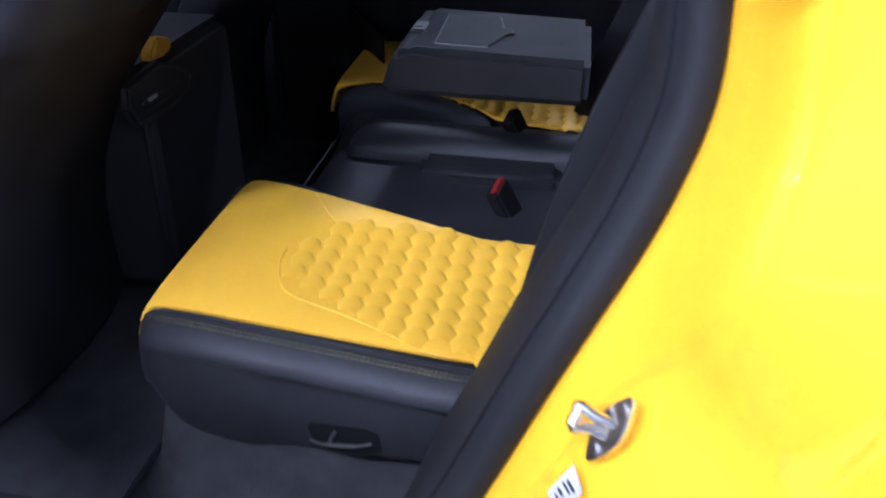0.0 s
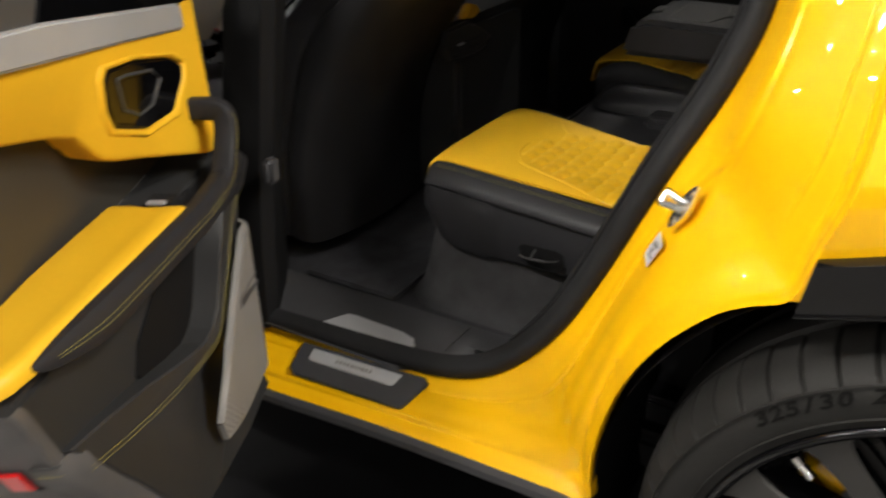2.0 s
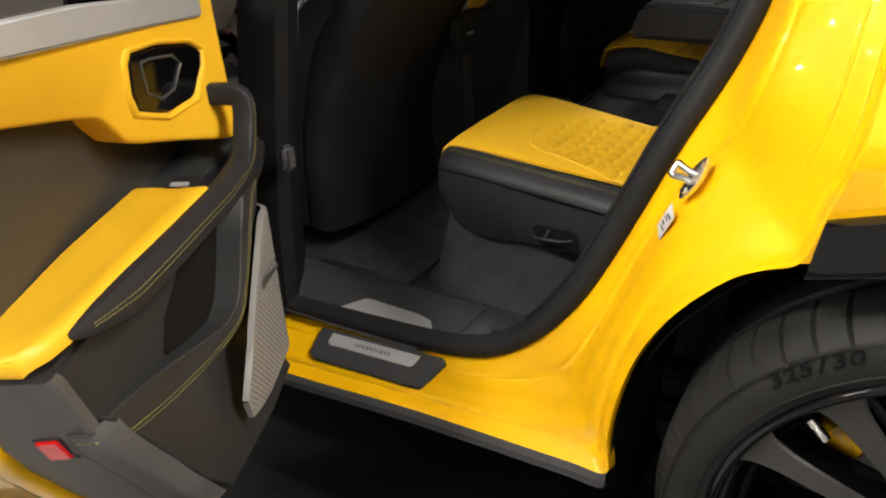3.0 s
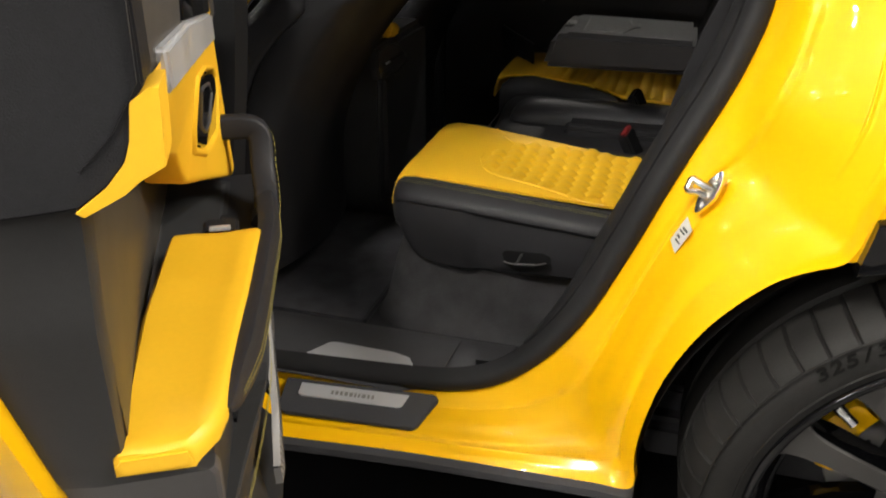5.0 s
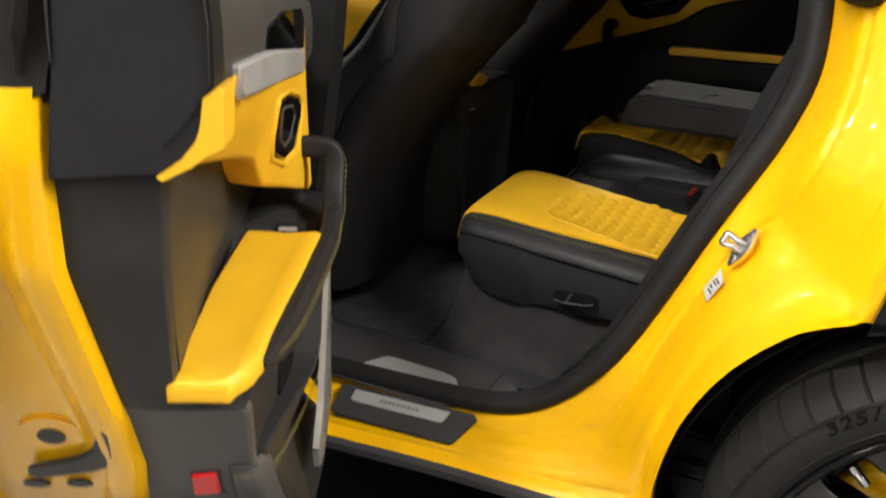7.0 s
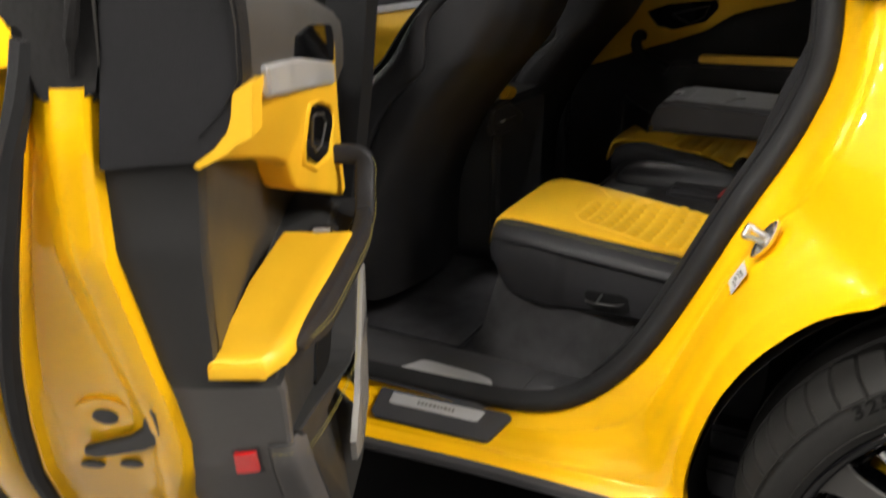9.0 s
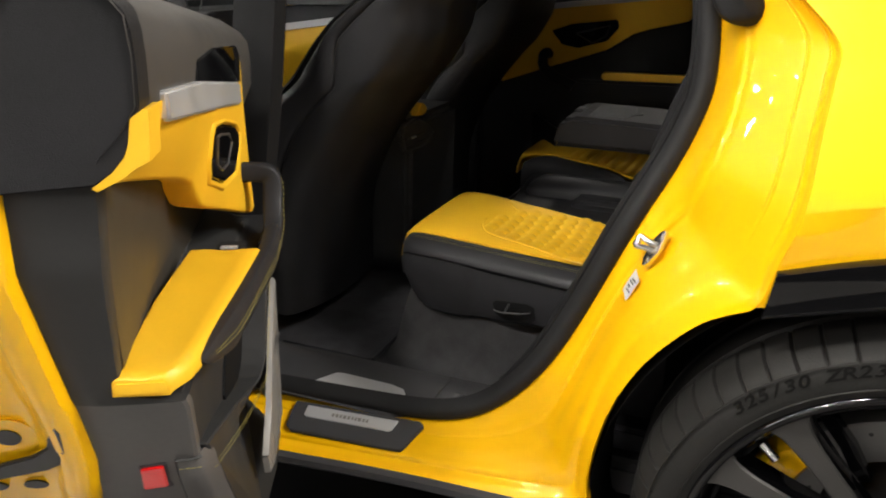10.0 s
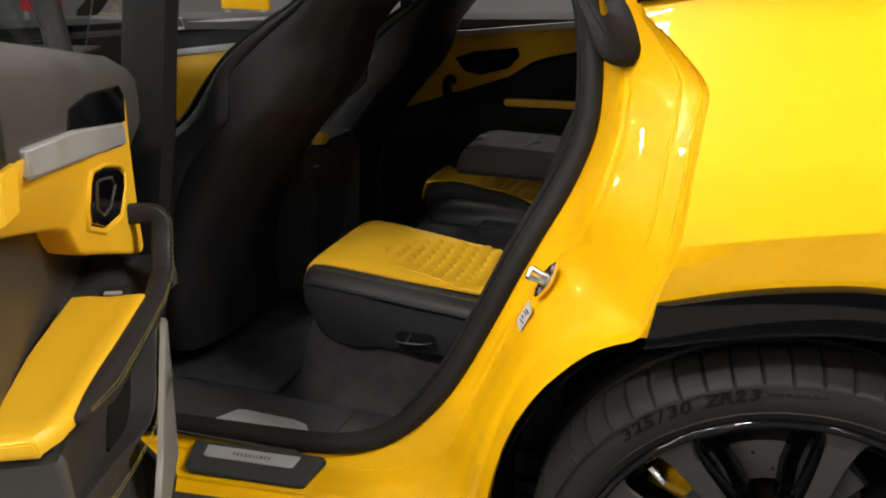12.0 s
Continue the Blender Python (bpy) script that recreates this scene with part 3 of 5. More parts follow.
    for k in range(15):
        for r, o in ((0.120, 0.0), (0.150, 0.21)):
            a = 2 * math.pi * k / 15 + o
            holes.append(lathe([(0.0005, 0.1745), (0.0034, 0.1745)], r * math.cos(a), 0, r * math.sin(a), 8))
    dh = part("disc_perforation", merged(*holes), INK, w)
    dh["kind"] = "stuff"
    out = []
    for a in np.linspace(math.radians(142), math.radians(180), 30):
        e = math.sin(math.pi * min(0.999, max(0.001, (a - math.radians(142)) / math.radians(38)))) ** 0.35
        r1 = 0.186 + 0.028 * e
        out.append([(r * math.cos(a), y, r * math.sin(a)) for r, y in ((0.155, 0.18), (0.155, 0.134), (0.162, 0.124), (r1 - 0.016, 0.121), (r1 - 0.004, 0.125), (r1, 0.134), (r1, 0.18))])
    part("brake_caliper", loft(out, caps=True), PAINT, w, "yellow brake caliper")
    return w


rear_wheel = wheel("wheel")
rear_wheel.location = (WX, RIM_Y, WZ)
rear_wheel.scale = (WS, WS, WS)
copy_thing(rear_wheel, pose(WX - 3.05, RIM_Y + 0.01, WZ))
for wx in (WX, WX - 3.05):
    copy_thing(rear_wheel, pose(wx, 1.99, WZ, 0, 0, 180))


# ---- fittings on the frame of the opening ----
def striker():
    """The door catch: a lens-shaped plate on the flange with a two-legged loop standing off it."""
    st = empty("striker", car)
    c = np.array([-0.125, 0.157, 0.771])
    along = np.array([0.42, 0.14, 0.88])
    along /= np.linalg.norm(along)
    nrm = np.array([-0.70, -0.58, 0.42])
    nrm -= along * (along @ nrm)
    nrm /= np.linalg.norm(nrm)
    side = np.cross(along, nrm)
    pl = lambda a, b, h: c + a * along + b * side + h * nrm
    out = [(0.036 * math.cos(t), 0.0155 * math.sin(t) * (1 - 0.35 * abs(math.cos(t)))) for t in np.linspace(0, 2 * math.pi, 28, endpoint=False)]
    part("plate", prism(out, pl, -0.004, 0.004, 0.0015), CHROME, st)
    tip = c + np.array([-0.029, 0.002, 0.009])
    legs = lambda a: c + a * along
    bar = along * 0.5 + np.array([0.1, 0.5, 0.35])
    bar /= np.linalg.norm(bar)
    loop = [legs(0.0075), legs(0.0065) + 0.45 * (tip - c), tip + 0.0088 * bar, tip + 0.002 * (tip - c), tip - 0.0088 * bar, legs(-0.006) + 0.45 * (tip - c), legs(-0.007)]
    part("loop", tube(spline(loop, 28), 0.0058, 10), CHROME, st, "polished steel loop")
    for a in (-0.022, 0.023):
        part("screw", prism([(a + 0.006 * math.cos(t), 0.006 * math.sin(t)) for t in np.linspace(0, 6.283, 12, endpoint=False)], pl, 0.004, 0.007, 0.001), CHROME, st)


striker()


def label_sticker():
    st = empty("label_sticker", car)
    c = np.array([-0.157, 0.146, 0.703])
    along = np.array([0.42, -0.10, 0.9])
    along /= np.linalg.norm(along)
    nrm = np.array([-0.62, -0.65, 0.44])
    nrm -= along * (along @ nrm)
    nrm /= np.linalg.norm(nrm)
    side = np.cross(nrm, along)
    pl = lambda a, b, h: c + a * along + b * side + h * nrm
    part("paper", prism([(-0.026, -0.011), (0.020, -0.011), (0.028, 0.011), (-0.018, 0.011)], pl, 0.0, 0.0012), STICKER, st, "white paper label")
    for a, b, w, h in ((0.012, -0.001, 0.002, 0.006), (0.006, 0.001, 0.0015, 0.006), (-0.003, 0.002, 0.002, 0.004), (-0.010, -0.002, 0.0015, 0.006)):
        part("print_bar", prism([(a - w, b - h), (a + w, b - h), (a + w, b + h), (a - w, b + h)], pl, 0.0012, 0.0015), LEVER, st)


label_sticker()


def sill_plates():
    """Black tread cover on the painted step with a brushed plate, and the second plate on the inner sill."""
    sp = empty("sill_plate", car)
    y0 = lambda b: 0.120 - b * 0.055
    z0 = lambda b: 0.348 - b * 0.038
    pl = lambda a, b, h: (a, y0(b) - h * 0.5, z0(b) + h * 0.86 + (a + 0.66) * 0.06)
    cover = [(-0.815, 0.0), (-0.53, 0.0), (-0.522, 0.12), (-0.55, 0.95), (-0.555, 1.0), (-0.80, 1.0), (-0.815, 0.85)]
    part("tread_cover", prism(cover, pl, -0.006, 0.006, 0.002), PLASTIC, sp, "black plastic tread cover")
    strip = [(-0.782, 0.12), (-0.575, 0.12), (-0.583, 0.45), (-0.59, 0.5), (-0.775, 0.5), (-0.783, 0.45)]
    part("metal_strip", prism(strip, pl, 0.005, 0.0085, 0.001), ALU, sp, "brushed aluminium strip with faint lettering")
    rng = random.Random(3)
    x = -0.72
    while x < -0.64:
        w = rng.uniform(0.004, 0.008)
        part("lettering_bar", prism([(x, 0.25), (x + w, 0.25), (x + w, 0.36), (x, 0.36)], pl, 0.0085, 0.0088), GRILLE, sp)
        x += w + 0.003
    inner = empty("inner_sill_plate", car)
    pl2 = lambda a, b, h: (a, 0.150 + b * 0.048, 0.370 + b * 0.010 + h)
    strip2 = [(-0.80, 0.0), (-0.586, 0.0), (-0.588, 0.45), (-0.6, 0.78), (-0.63, 0.92), (-0.745, 0.98), (-0.76, 0.92)]
    part("metal_strip", prism(strip2, pl2, 0.0, 0.004, 0.0012), ALU, inner, "brushed aluminium step plate")


sill_plates()


def upper_flap():
    """The soft rubber corner piece at the top of the opening."""
    out = spline([(-0.16, 1.33), (-0.135, 1.25), (-0.105, 1.20), (-0.080, 1.155), (-0.066, 1.141), (-0.051, 1.135), (-0.026, 1.133), (-0.010, 1.142), (-0.004, 1.158), (-0.008, 1.18), (-0.025, 1.22), (-0.05, 1.25), (-0.10, 1.33)], 40)
    mid = np.mean(out, axis=0)
    rows = []
    for k, (s, y) in enumerate(((1.0, 0.055), (1.02, 0.02), (1.0, 0.004), (0.93, -0.008), (0.80, -0.013), (0.5, -0.014), (0.15, -0.010))):
        rows.append([(mid[0] + s * (a - mid[0]), 0.20 + y + 0.55 * (b - 1.14) * 0.5 + 0.006 * math.sin(70 * a + 55 * b) * (1 - s) * 2, mid[1] + s * (b - mid[1])) for a, b in out])
    part("corner_rubber", loft(rows), RUBBER, car, "black moulded rubber corner of the door seal")
    part("rubber_fold", tube(spline([(-0.10, 0.205, 1.235), (-0.075, 0.196, 1.20), (-0.05, 0.190, 1.165)], 12), [0.003] * 4 + [0.005] * 5 + [0.002] * 3, 8), RUBBER, car)


upper_flap()

# ---- cabin floor and walls ----
def cabin():
    fl = []
    # inner sill tread, then down to the footwell
    for y, z in ((0.12, 0.352), (0.135, 0.366), (0.15, 0.372), (0.21, 0.384), (0.25, 0.386), (0.285, 0.376), (0.30, 0.352), (0.31, 0.335)):
        fl.append([(x, y + (0.5 * max(0.0, x + 0.60) if y < 0.2 else 0.0), z + (0.02 * ((x + 0.5) / 0.3) ** 2 if x > -0.5 else 0)) for x in np.linspace(-1.2, -0.42, 40)])
    part("sill_trim", thick(loft(fl), 0.003), PLASTIC, car, "black plastic inner sill trim")
    part("sill_trim_joint", tube([(-0.53, 0.15, 0.377), (-0.525, 0.2, 0.386), (-0.52, 0.26, 0.389)], 0.0018, 6), INK, car)
    part("floor_carpet", rbox(-2.4, 0.1, 0.29, 1.72, 0.28, 0.338, 0.01), CARPET, car, "dark grey floor carpet")
    part("floor_mat", rbox(-0.99, -0.745, 0.33, 0.86, 0.339, 0.352, 0.005), CARPET, car, "dark carpet floor mat with bound edge")
    part("mat_binding", tube([(-0.745, 0.335, 0.349), (-0.745, 0.6, 0.349), (-0.745, 0.86, 0.349)], 0.005, 8), BLEATHER, car)
    part("tunnel", rbox(-2.4, -0.3, 0.86, 1.16, 0.33, 0.46, 0.04), CARPET, car)
    # seat base, carpeted, with rounded front and flared foot
    rows = []
    for z, g, xf in ((0.335, 0.030, -0.750), (0.345, 0.020, -0.742), (0.36, 0.010, -0.734), (0.39, 0.003, -0.727), (0.45, 0.0, -0.714), (0.50, 0.004, -0.698), (0.55, 0.012, -0.668)):
        row = [(-0.1, 0.375 - g, z), (-0.3, 0.375 - g, z), (-0.5, 0.375 - g, z), (xf + 0.11, 0.375 - g, z)]
        for a in np.linspace(0, math.pi / 2, 9)[1:]:
            row.append((xf + 0.09 - 0.09 * math.sin(a), 0.465 - g - 0.09 * math.cos(a), z))
        row += [(xf, 0.7, z), (xf, 1.3, z), (xf, 1.6, z)]
        rows.append(row)
    part("seat_base", thick(loft(rows), 0.004), BASECARPET, car, "grey carpeted bench base")
    part("headliner", rbox(-2.0, 1.0, 0.40, 1.66, 1.53, 1.55, 0.005), HEADLINER, car, "black roof lining")
    rows = []
    for y, z in ((0.41, 1.42), (0.425, 1.45), (0.45, 1.49), (0.50, 1.53)):
        rows.append([(x, y, z + 0.03 * math.sin(math.pi * min(1, max(0, (x + 1.0) / 1.2)))) for x in np.linspace(-2.1, 0.5, 12)])
    part("roof_side_trim", thick(loft(rows), 0.004), HEADLINER, car)


cabin()


# ---- rear seats ----
HEX_W, HEX_H = 0.0315, 0.0365


def hex_pad_mesh():
    """A padded hexagon: its zigzag flanks drop into the grooves, its ends run on into the next pad of the row."""
    rows = []
    for y in np.linspace(-0.5, 0.5, 7):
        half = HEX_W * (0.63 - 0.52 * abs(y))
        crown = 0.0036
        rows.append([(f * half, y * HEX_H, -0.0016 + (crown + 0.0016) * (1 - abs(f) ** 2.8)) for f in (-1.0, -0.9, -0.7, -0.35, 0.0, 0.35, 0.7, 0.9, 1.0)])
    bm = loft(rows)
    me = bpy.data.meshes.new("quilted_pad")
    bmesh.ops.recalc_face_normals(bm, faces=bm.faces)
    if sum(f.normal.z for f in bm.faces) < 0:
        bmesh.ops.reverse_faces(bm, faces=bm.faces)
    bm.to_mesh(me)
    bm.free()
    me.materials.append(YLEATHER)
    me.polygons.foreach_set("use_smooth", [True] * len(me.polygons))
    return me


PAD = hex_pad_mesh()


def cushion_top(x, f):
    """Height of the yellow cushion over x and the share across the seat (0 at the door)."""
    edge_drop = 0.008 * abs(2 * f - 1) ** 6
    front = 0.012 * max(0, (-0.66 - x) / 0.045) ** 2
    dish = 0.012 * math.sin(math.pi * f) * np.clip((x + 0.62) / 0.15, 0, 1)
    return 0.655 - edge_drop - front - dish - 0.012 * np.clip((x + 0.62) / 0.4, 0, 1)


def rear_seat(mirror):
    """An outer seat of the bench: yellow cushion with quilted pads, black side bolsters, backrest."""
    my = (lambda y: 2.0 - y) if mirror else (lambda y: y)
    seat = empty("rear_seat", car)
    zf = cushion_top
    # the window seat opposite runs on towards the middle, this one narrows
    inner = (lambda x: float(np.interp(x, [-0.70, -0.66, -0.60, -0.55, -0.44, -0.38, -0.335, -0.2], [0.765, 0.74, 0.715, 0.735, 0.765, 0.81, 0.86, 0.88]))) if mirror else (lambda x: 0.795 - 0.115 * np.clip((x + 0.69) / 0.4, 0, 1) ** 1.2)
    outer = lambda x: 0.424 - 0.03 * np.clip((x + 0.7) / 0.4, 0, 1)
    rows = []
    for x in np.r_[-0.706, -0.703, -0.695, -0.685, np.linspace(-0.67, -0.08, 40)]:
        y0, y1 = outer(x) - 0.016 * np.clip((-0.684 - x) / 0.016, 0, 1), inner(x)
        row = []
        for f in np.r_[0, 0.015, np.linspace(0.04, 0.96, 24), 0.985, 1]:
            row.append((x, my(y0 + f * (y1 - y0)), zf(x, f) - (0.046 if x < -0.704 else 0.024 if x < -0.70 else 0)))
        rows.append(row)
    part("cushion", thick(loft(rows), 0.006), YLEATHER, seat, "yellow leather seat cushion")
    # quilt
    pads, col = [], 0
    x = -0.533
    while x < -0.10:
        lo = float(np.interp(x, [-0.547, -0.518, -0.448, -0.376, -0.329, -0.25], [0.53, 0.485, 0.458, 0.428, 0.394, 0.387]))
        hi = float(np.interp(x, [-0.547, -0.496, -0.46, -0.40, -0.1], [0.625, 0.672, 0.69, 0.69, 0.69]))
        if mirror:
            hi = inner(x) + 0.004
        else:
            hi = min(hi, inner(x) - 0.016)
        y = 0.455 - 6 * HEX_H + (col % 2) * HEX_H / 2
        while y < hi:
            if y > lo + 0.009 and y < hi - 0.007:
                y0, y1 = outer(x), inner(x)
                f = (y - y0) / (y1 - y0)
                lean = math.atan2(zf(x, f + 0.02) - zf(x, f - 0.02), 0.04 * (y1 - y0))
                pads.append((x, y, zf(x, f) + 0.0006, -lean if mirror else lean))
            y += HEX_H
        x += HEX_W
        col += 1
    for px, py, pz, lean in pads:
        ob = new("quilted_pad", PAD)
        ob.location = (px, my(py), pz)
        ob.rotation_euler = (lean, 0, 0)
        ob.scale = (1.0, 1.0, 1.2 if mirror else 1.0)
        ob.parent = seat
    # seam round the quilt
    seam = [(-0.569, 0.757), (-0.535, 0.705), (-0.498, 0.668), (-0.44, 0.70), (-0.36, 0.70)]
    pts = [(a, my(b), zf(a, (b - 0.4) / 0.38) + 0.0005) for a, b in spline(seam, 24)]
    part("seam", tube(pts, 0.0014, 5), YLEATHER, seat)
    border_line = [(-0.560, 0.585), (-0.556, 0.54), (-0.525, 0.478), (-0.45, 0.450), (-0.38, 0.421), (-0.333, 0.398), (-0.29, 0.392)]
    pts = [(a, my(b), zf(a, (b - outer(a)) / (inner(a) - outer(a))) + 0.0008) for a, b in spline(border_line, 30)]
    part("seam", tube(pts, 0.0013, 5), YLEATHER, seat)
    # black bolster on the door side: a stitched roll over a flatter side that bulges in front and steps back behind
    y_edge = lambda x: 0.418 - 0.03 * np.clip((x + 0.7) / 0.4, 0, 1)
    z_edge = lambda x: 0.640 - 0.02 * np.clip((x + 0.62) / 0.4, 0, 1) - 0.018 * np.clip((-0.668 - x) / 0.033, 0, 1) ** 2
    rows = []
    for x in np.r_[-0.701, -0.698, -0.692, -0.684, np.linspace(-0.675, -0.60, 9), np.linspace(-0.59, -0.545, 4), np.linspace(-0.54, -0.505, 8), np.linspace(-0.49, -0.10, 14)]:
        y_in, top = y_edge(x), z_edge(x)
        bottom = float(np.interp(x, [-0.701, -0.69, -0.678, -0.662, -0.645, -0.630, -0.612, -0.59, -0.54, -0.45, -0.3], [0.596, 0.568, 0.542, 0.515, 0.495, 0.486, 0.480, 0.477, 0.476, 0.481, 0.490]))
        full = float(np.interp(x, [-0.701, -0.695, -0.685, -0.665, -0.64, -0.60], [0.30, 0.62, 0.82, 0.95, 1.0, 1.0]))
        back = float(smooth_step((x + 0.545) / 0.035))
        side = 0.054 * full - 0.011 * back
        zc = top - 0.030
        sec = [(0.012, top + 0.001), (-0.002, top + 0.004), (-0.014 * full, top + 0.0025), (-0.026 * full, top - 0.003), (-0.038 * full, top - 0.011), (-0.046 * full, top - 0.020), (-0.0475 * full, top - 0.027),
               (-0.044 * full + 0.002 * back, zc - 0.0005), (-0.045 * full + 0.006 * back, zc - 0.005), (-0.95 * side, zc - 0.02), (-side, zc - 0.045), (-side, 0.5 * (zc + bottom) - 0.012), (-0.9 * side, bottom + 0.014), (-0.65 * side, bottom + 0.004), (-0.3 * side, bottom), (0.05, bottom + 0.004)]
        rows.append([(x, my(y_in + dy), max(z, bottom + 0.0005 * (len(sec) - k))) for k, (dy, z) in enumerate(sec)])
    part("side_bolster", loft(rows), BLEATHER, seat, "black leather side bolster with yellow stitching")
    for off, dz in ((0.013, 0.0032), (0.0185, 0.0018)):
        path = [(x, my(y_edge(x) - off * min(1.0, (x + 0.72) / 0.06)), z_edge(x) + dz) for x in np.linspace(-0.685, -0.12, 40)]
        part("stitching", stitches(path, 0.0042, 0.0022, 0.00045), STITCH, seat, "yellow twin stitching")
    part("piping", tube([(x, my(y_edge(x) - 0.003), z_edge(x) + 0.0045) for x in np.linspace(-0.700, -0.1, 30)], 0.0032, 8), BLEATHER, seat)
    # inner bolster, a roll that stands over the cushion in front
    rows = []
    for x in np.r_[-0.682, -0.678, -0.668, -0.65, -0.62, np.linspace(-0.59, -0.36, 12), -0.345, -0.336, -0.332]:
        y_in = inner(x) - 0.005
        zt = float(np.interp(x, [-0.682, -0.67, -0.65, -0.61, -0.5, -0.36, -0.345, -0.332], [0.628, 0.640, 0.648, 0.653, 0.640, 0.621, 0.614, 0.590]))
        zt = zt - 0.006 if not mirror else float(np.interp(x, [-0.682, -0.67, -0.65, -0.61, -0.5, -0.36, -0.345, -0.332], [0.625, 0.634, 0.642, 0.647, 0.640, 0.632, 0.626, 0.600]))
        sec = [(-0.014, min(0.640, zt - 0.012)), (-0.006, zt - 0.010), (0.004, zt - 0.002), (0.018, zt), (0.031, zt - 0.008), (0.040, zt - 0.026), (0.042, zt - 0.05), (0.038, zt - 0.10), (0.02, zt - 0.15)]
        rows.append([(x, my(y_in + dy), z) for dy, z in sec])
    part("inner_bolster", loft(rows), BLEATHER, seat, "black leather inner bolster")
    # backrest
    rows = []
    for z, x in ((0.60, -0.14), (0.70, -0.125), (0.85, -0.07), (1.0, -0.02), (1.15, 0.03), (1.25, 0.08), (1.28, 0.13)):
        rows.append([(x + 0.05 * (2 * f - 1) ** 4 * -1, my(0.42 + 0.38 * f), z) for f in np.linspace(0, 1, 14)])
    part("backrest", thick(loft(rows), 0.05), SEATBLACK, seat, "black leather backrest")
    if not mirror:
        # seat lever on a flat black patch that stands for its recess's shade
        hole = [(-0.468, 0.532), (-0.462, 0.540), (-0.39, 0.545), (-0.375, 0.54), (-0.37, 0.515), (-0.385, 0.500), (-0.44, 0.499), (-0.460, 0.510)]
        part("lever_shade", prism(hole, lambda a, b, c: (a, y_edge(a) - 0.0425 - c, b), 0.0, 0.002, 0.0008), MATT, seat, "black patch standing for the shade round the seat lever")
        lv = [(-0.462, 0.346, 0.522), (-0.447, 0.343, 0.520), (-0.42, 0.341, 0.523), (-0.40, 0.341, 0.525), (-0.382, 0.343, 0.530)]
        part("seat_lever", tube(spline(lv, 14), [0.002] * 4 + [0.0032] * 6 + [0.002] * 4, 8, flat=0.6), LEVER, seat, "grey seat release lever")
        part("lever_pin", tube([(-0.437, 0.343, 0.522), (-0.428, 0.344, 0.542)], 0.0022, 8), LEVER, seat)
    return seat


rear_seat(False)
rear_seat(True).location = (0.018, 0.01, 0.006)


def middle_seat():
    ms = empty("middle_seat", car)
    rows = []
    for x in np.r_[-0.665, -0.66, -0.645, -0.62, np.linspace(-0.58, -0.12, 14)]:
        t = np.clip((x + 0.665) / 0.07, 0, 1)
        e = math.sqrt(max(0, 1 - (1 - t) ** 2))
        lo = 0.80 - 0.09 * np.clip((x + 0.66) / 0.4, 0, 1)
        rows.append([(x, lo + f * (1.22 - lo), 0.50 + 0.10 * e - 0.015 * math.sin(math.pi * f) + 0.012 * abs(2 * f - 1) ** 3) for f in np.linspace(0, 1, 16)])
    part("cushion", thick(loft(rows), 0.02), BLEATHER, ms, "black leather middle cushion")
    # raised roll that runs back beside the far seat, and the lower pad in front of it
    rows = []
    for x in np.r_[-0.600, -0.597, -0.59, -0.575, np.linspace(-0.555, -0.14, 22)]:
        t = np.clip((x + 0.600) / 0.08, 0, 1)
        e = math.sqrt(max(0, 1 - (1 - t) ** 2))
        rows.append([(x, 1.035 + 0.02 * (1 - e), 0.565), (x, 1.038 + 0.02 * (1 - e), 0.588 + 0.012 * e), (x, 1.048, 0.592 + 0.026 * e), (x, 1.068, 0.594 + 0.038 * e), (x, 1.095, 0.595 + 0.044 * e), (x, 1.125, 0.594 + 0.042 * e), (x, 1.15, 0.592 + 0.030 * e), (x, 1.18, 0.575)])
    part("bolster", loft(rows), BLEATHER, ms, "dark grey leather bolster")
    part("lower_pad", rbox(-0.445, -0.18, 0.965, 1.045, 0.56, 0.611, 0.014, 3), SEATBLACK, ms, "black lower pad")
    rows = []
    for z, x in ((0.60, -0.12), (0.70, -0.11), (0.85, -0.06), (1.0, -0.01), (1.2, 0.05)):
        rows.append([(x, 0.80 + 0.42 * f, z) for f in np.linspace(0, 1, 6)])
    part("backrest", thick(loft(rows), 0.04), BLEATHER, ms)
    for bx, by, bz, red in ((-0.255, 0.865, 0.574, True), (-0.255, 1.125, 0.600, False)):
        lean, wide = np.array([-0.45, -0.12, 0.88]), np.array([0.25, 0.95, 0.18])
        lean /= np.linalg.norm(lean)
        wide -= lean * (wide @ lean)
        wide /= np.linalg.norm(wide)
        flat = np.cross(lean, wide)
        at = lambda a, b, c: np.array([bx, by, bz]) + a * wide + b * flat + c * lean
        part("belt_buckle", prism([(-0.026, -0.013), (0.026, -0.013), (0.026, 0.013), (-0.026, 0.013)], at, 0.0, 0.075, 0.005), MATT, ms, "black seat belt buckle")
        if red:
            part("release_button", prism([(-0.021, -0.010), (0.021, -0.010), (0.021, 0.002), (-0.021, 0.002)], at, 0.068, 0.0785, 0.002), REDBTN, ms, "red release button")


middle_seat()


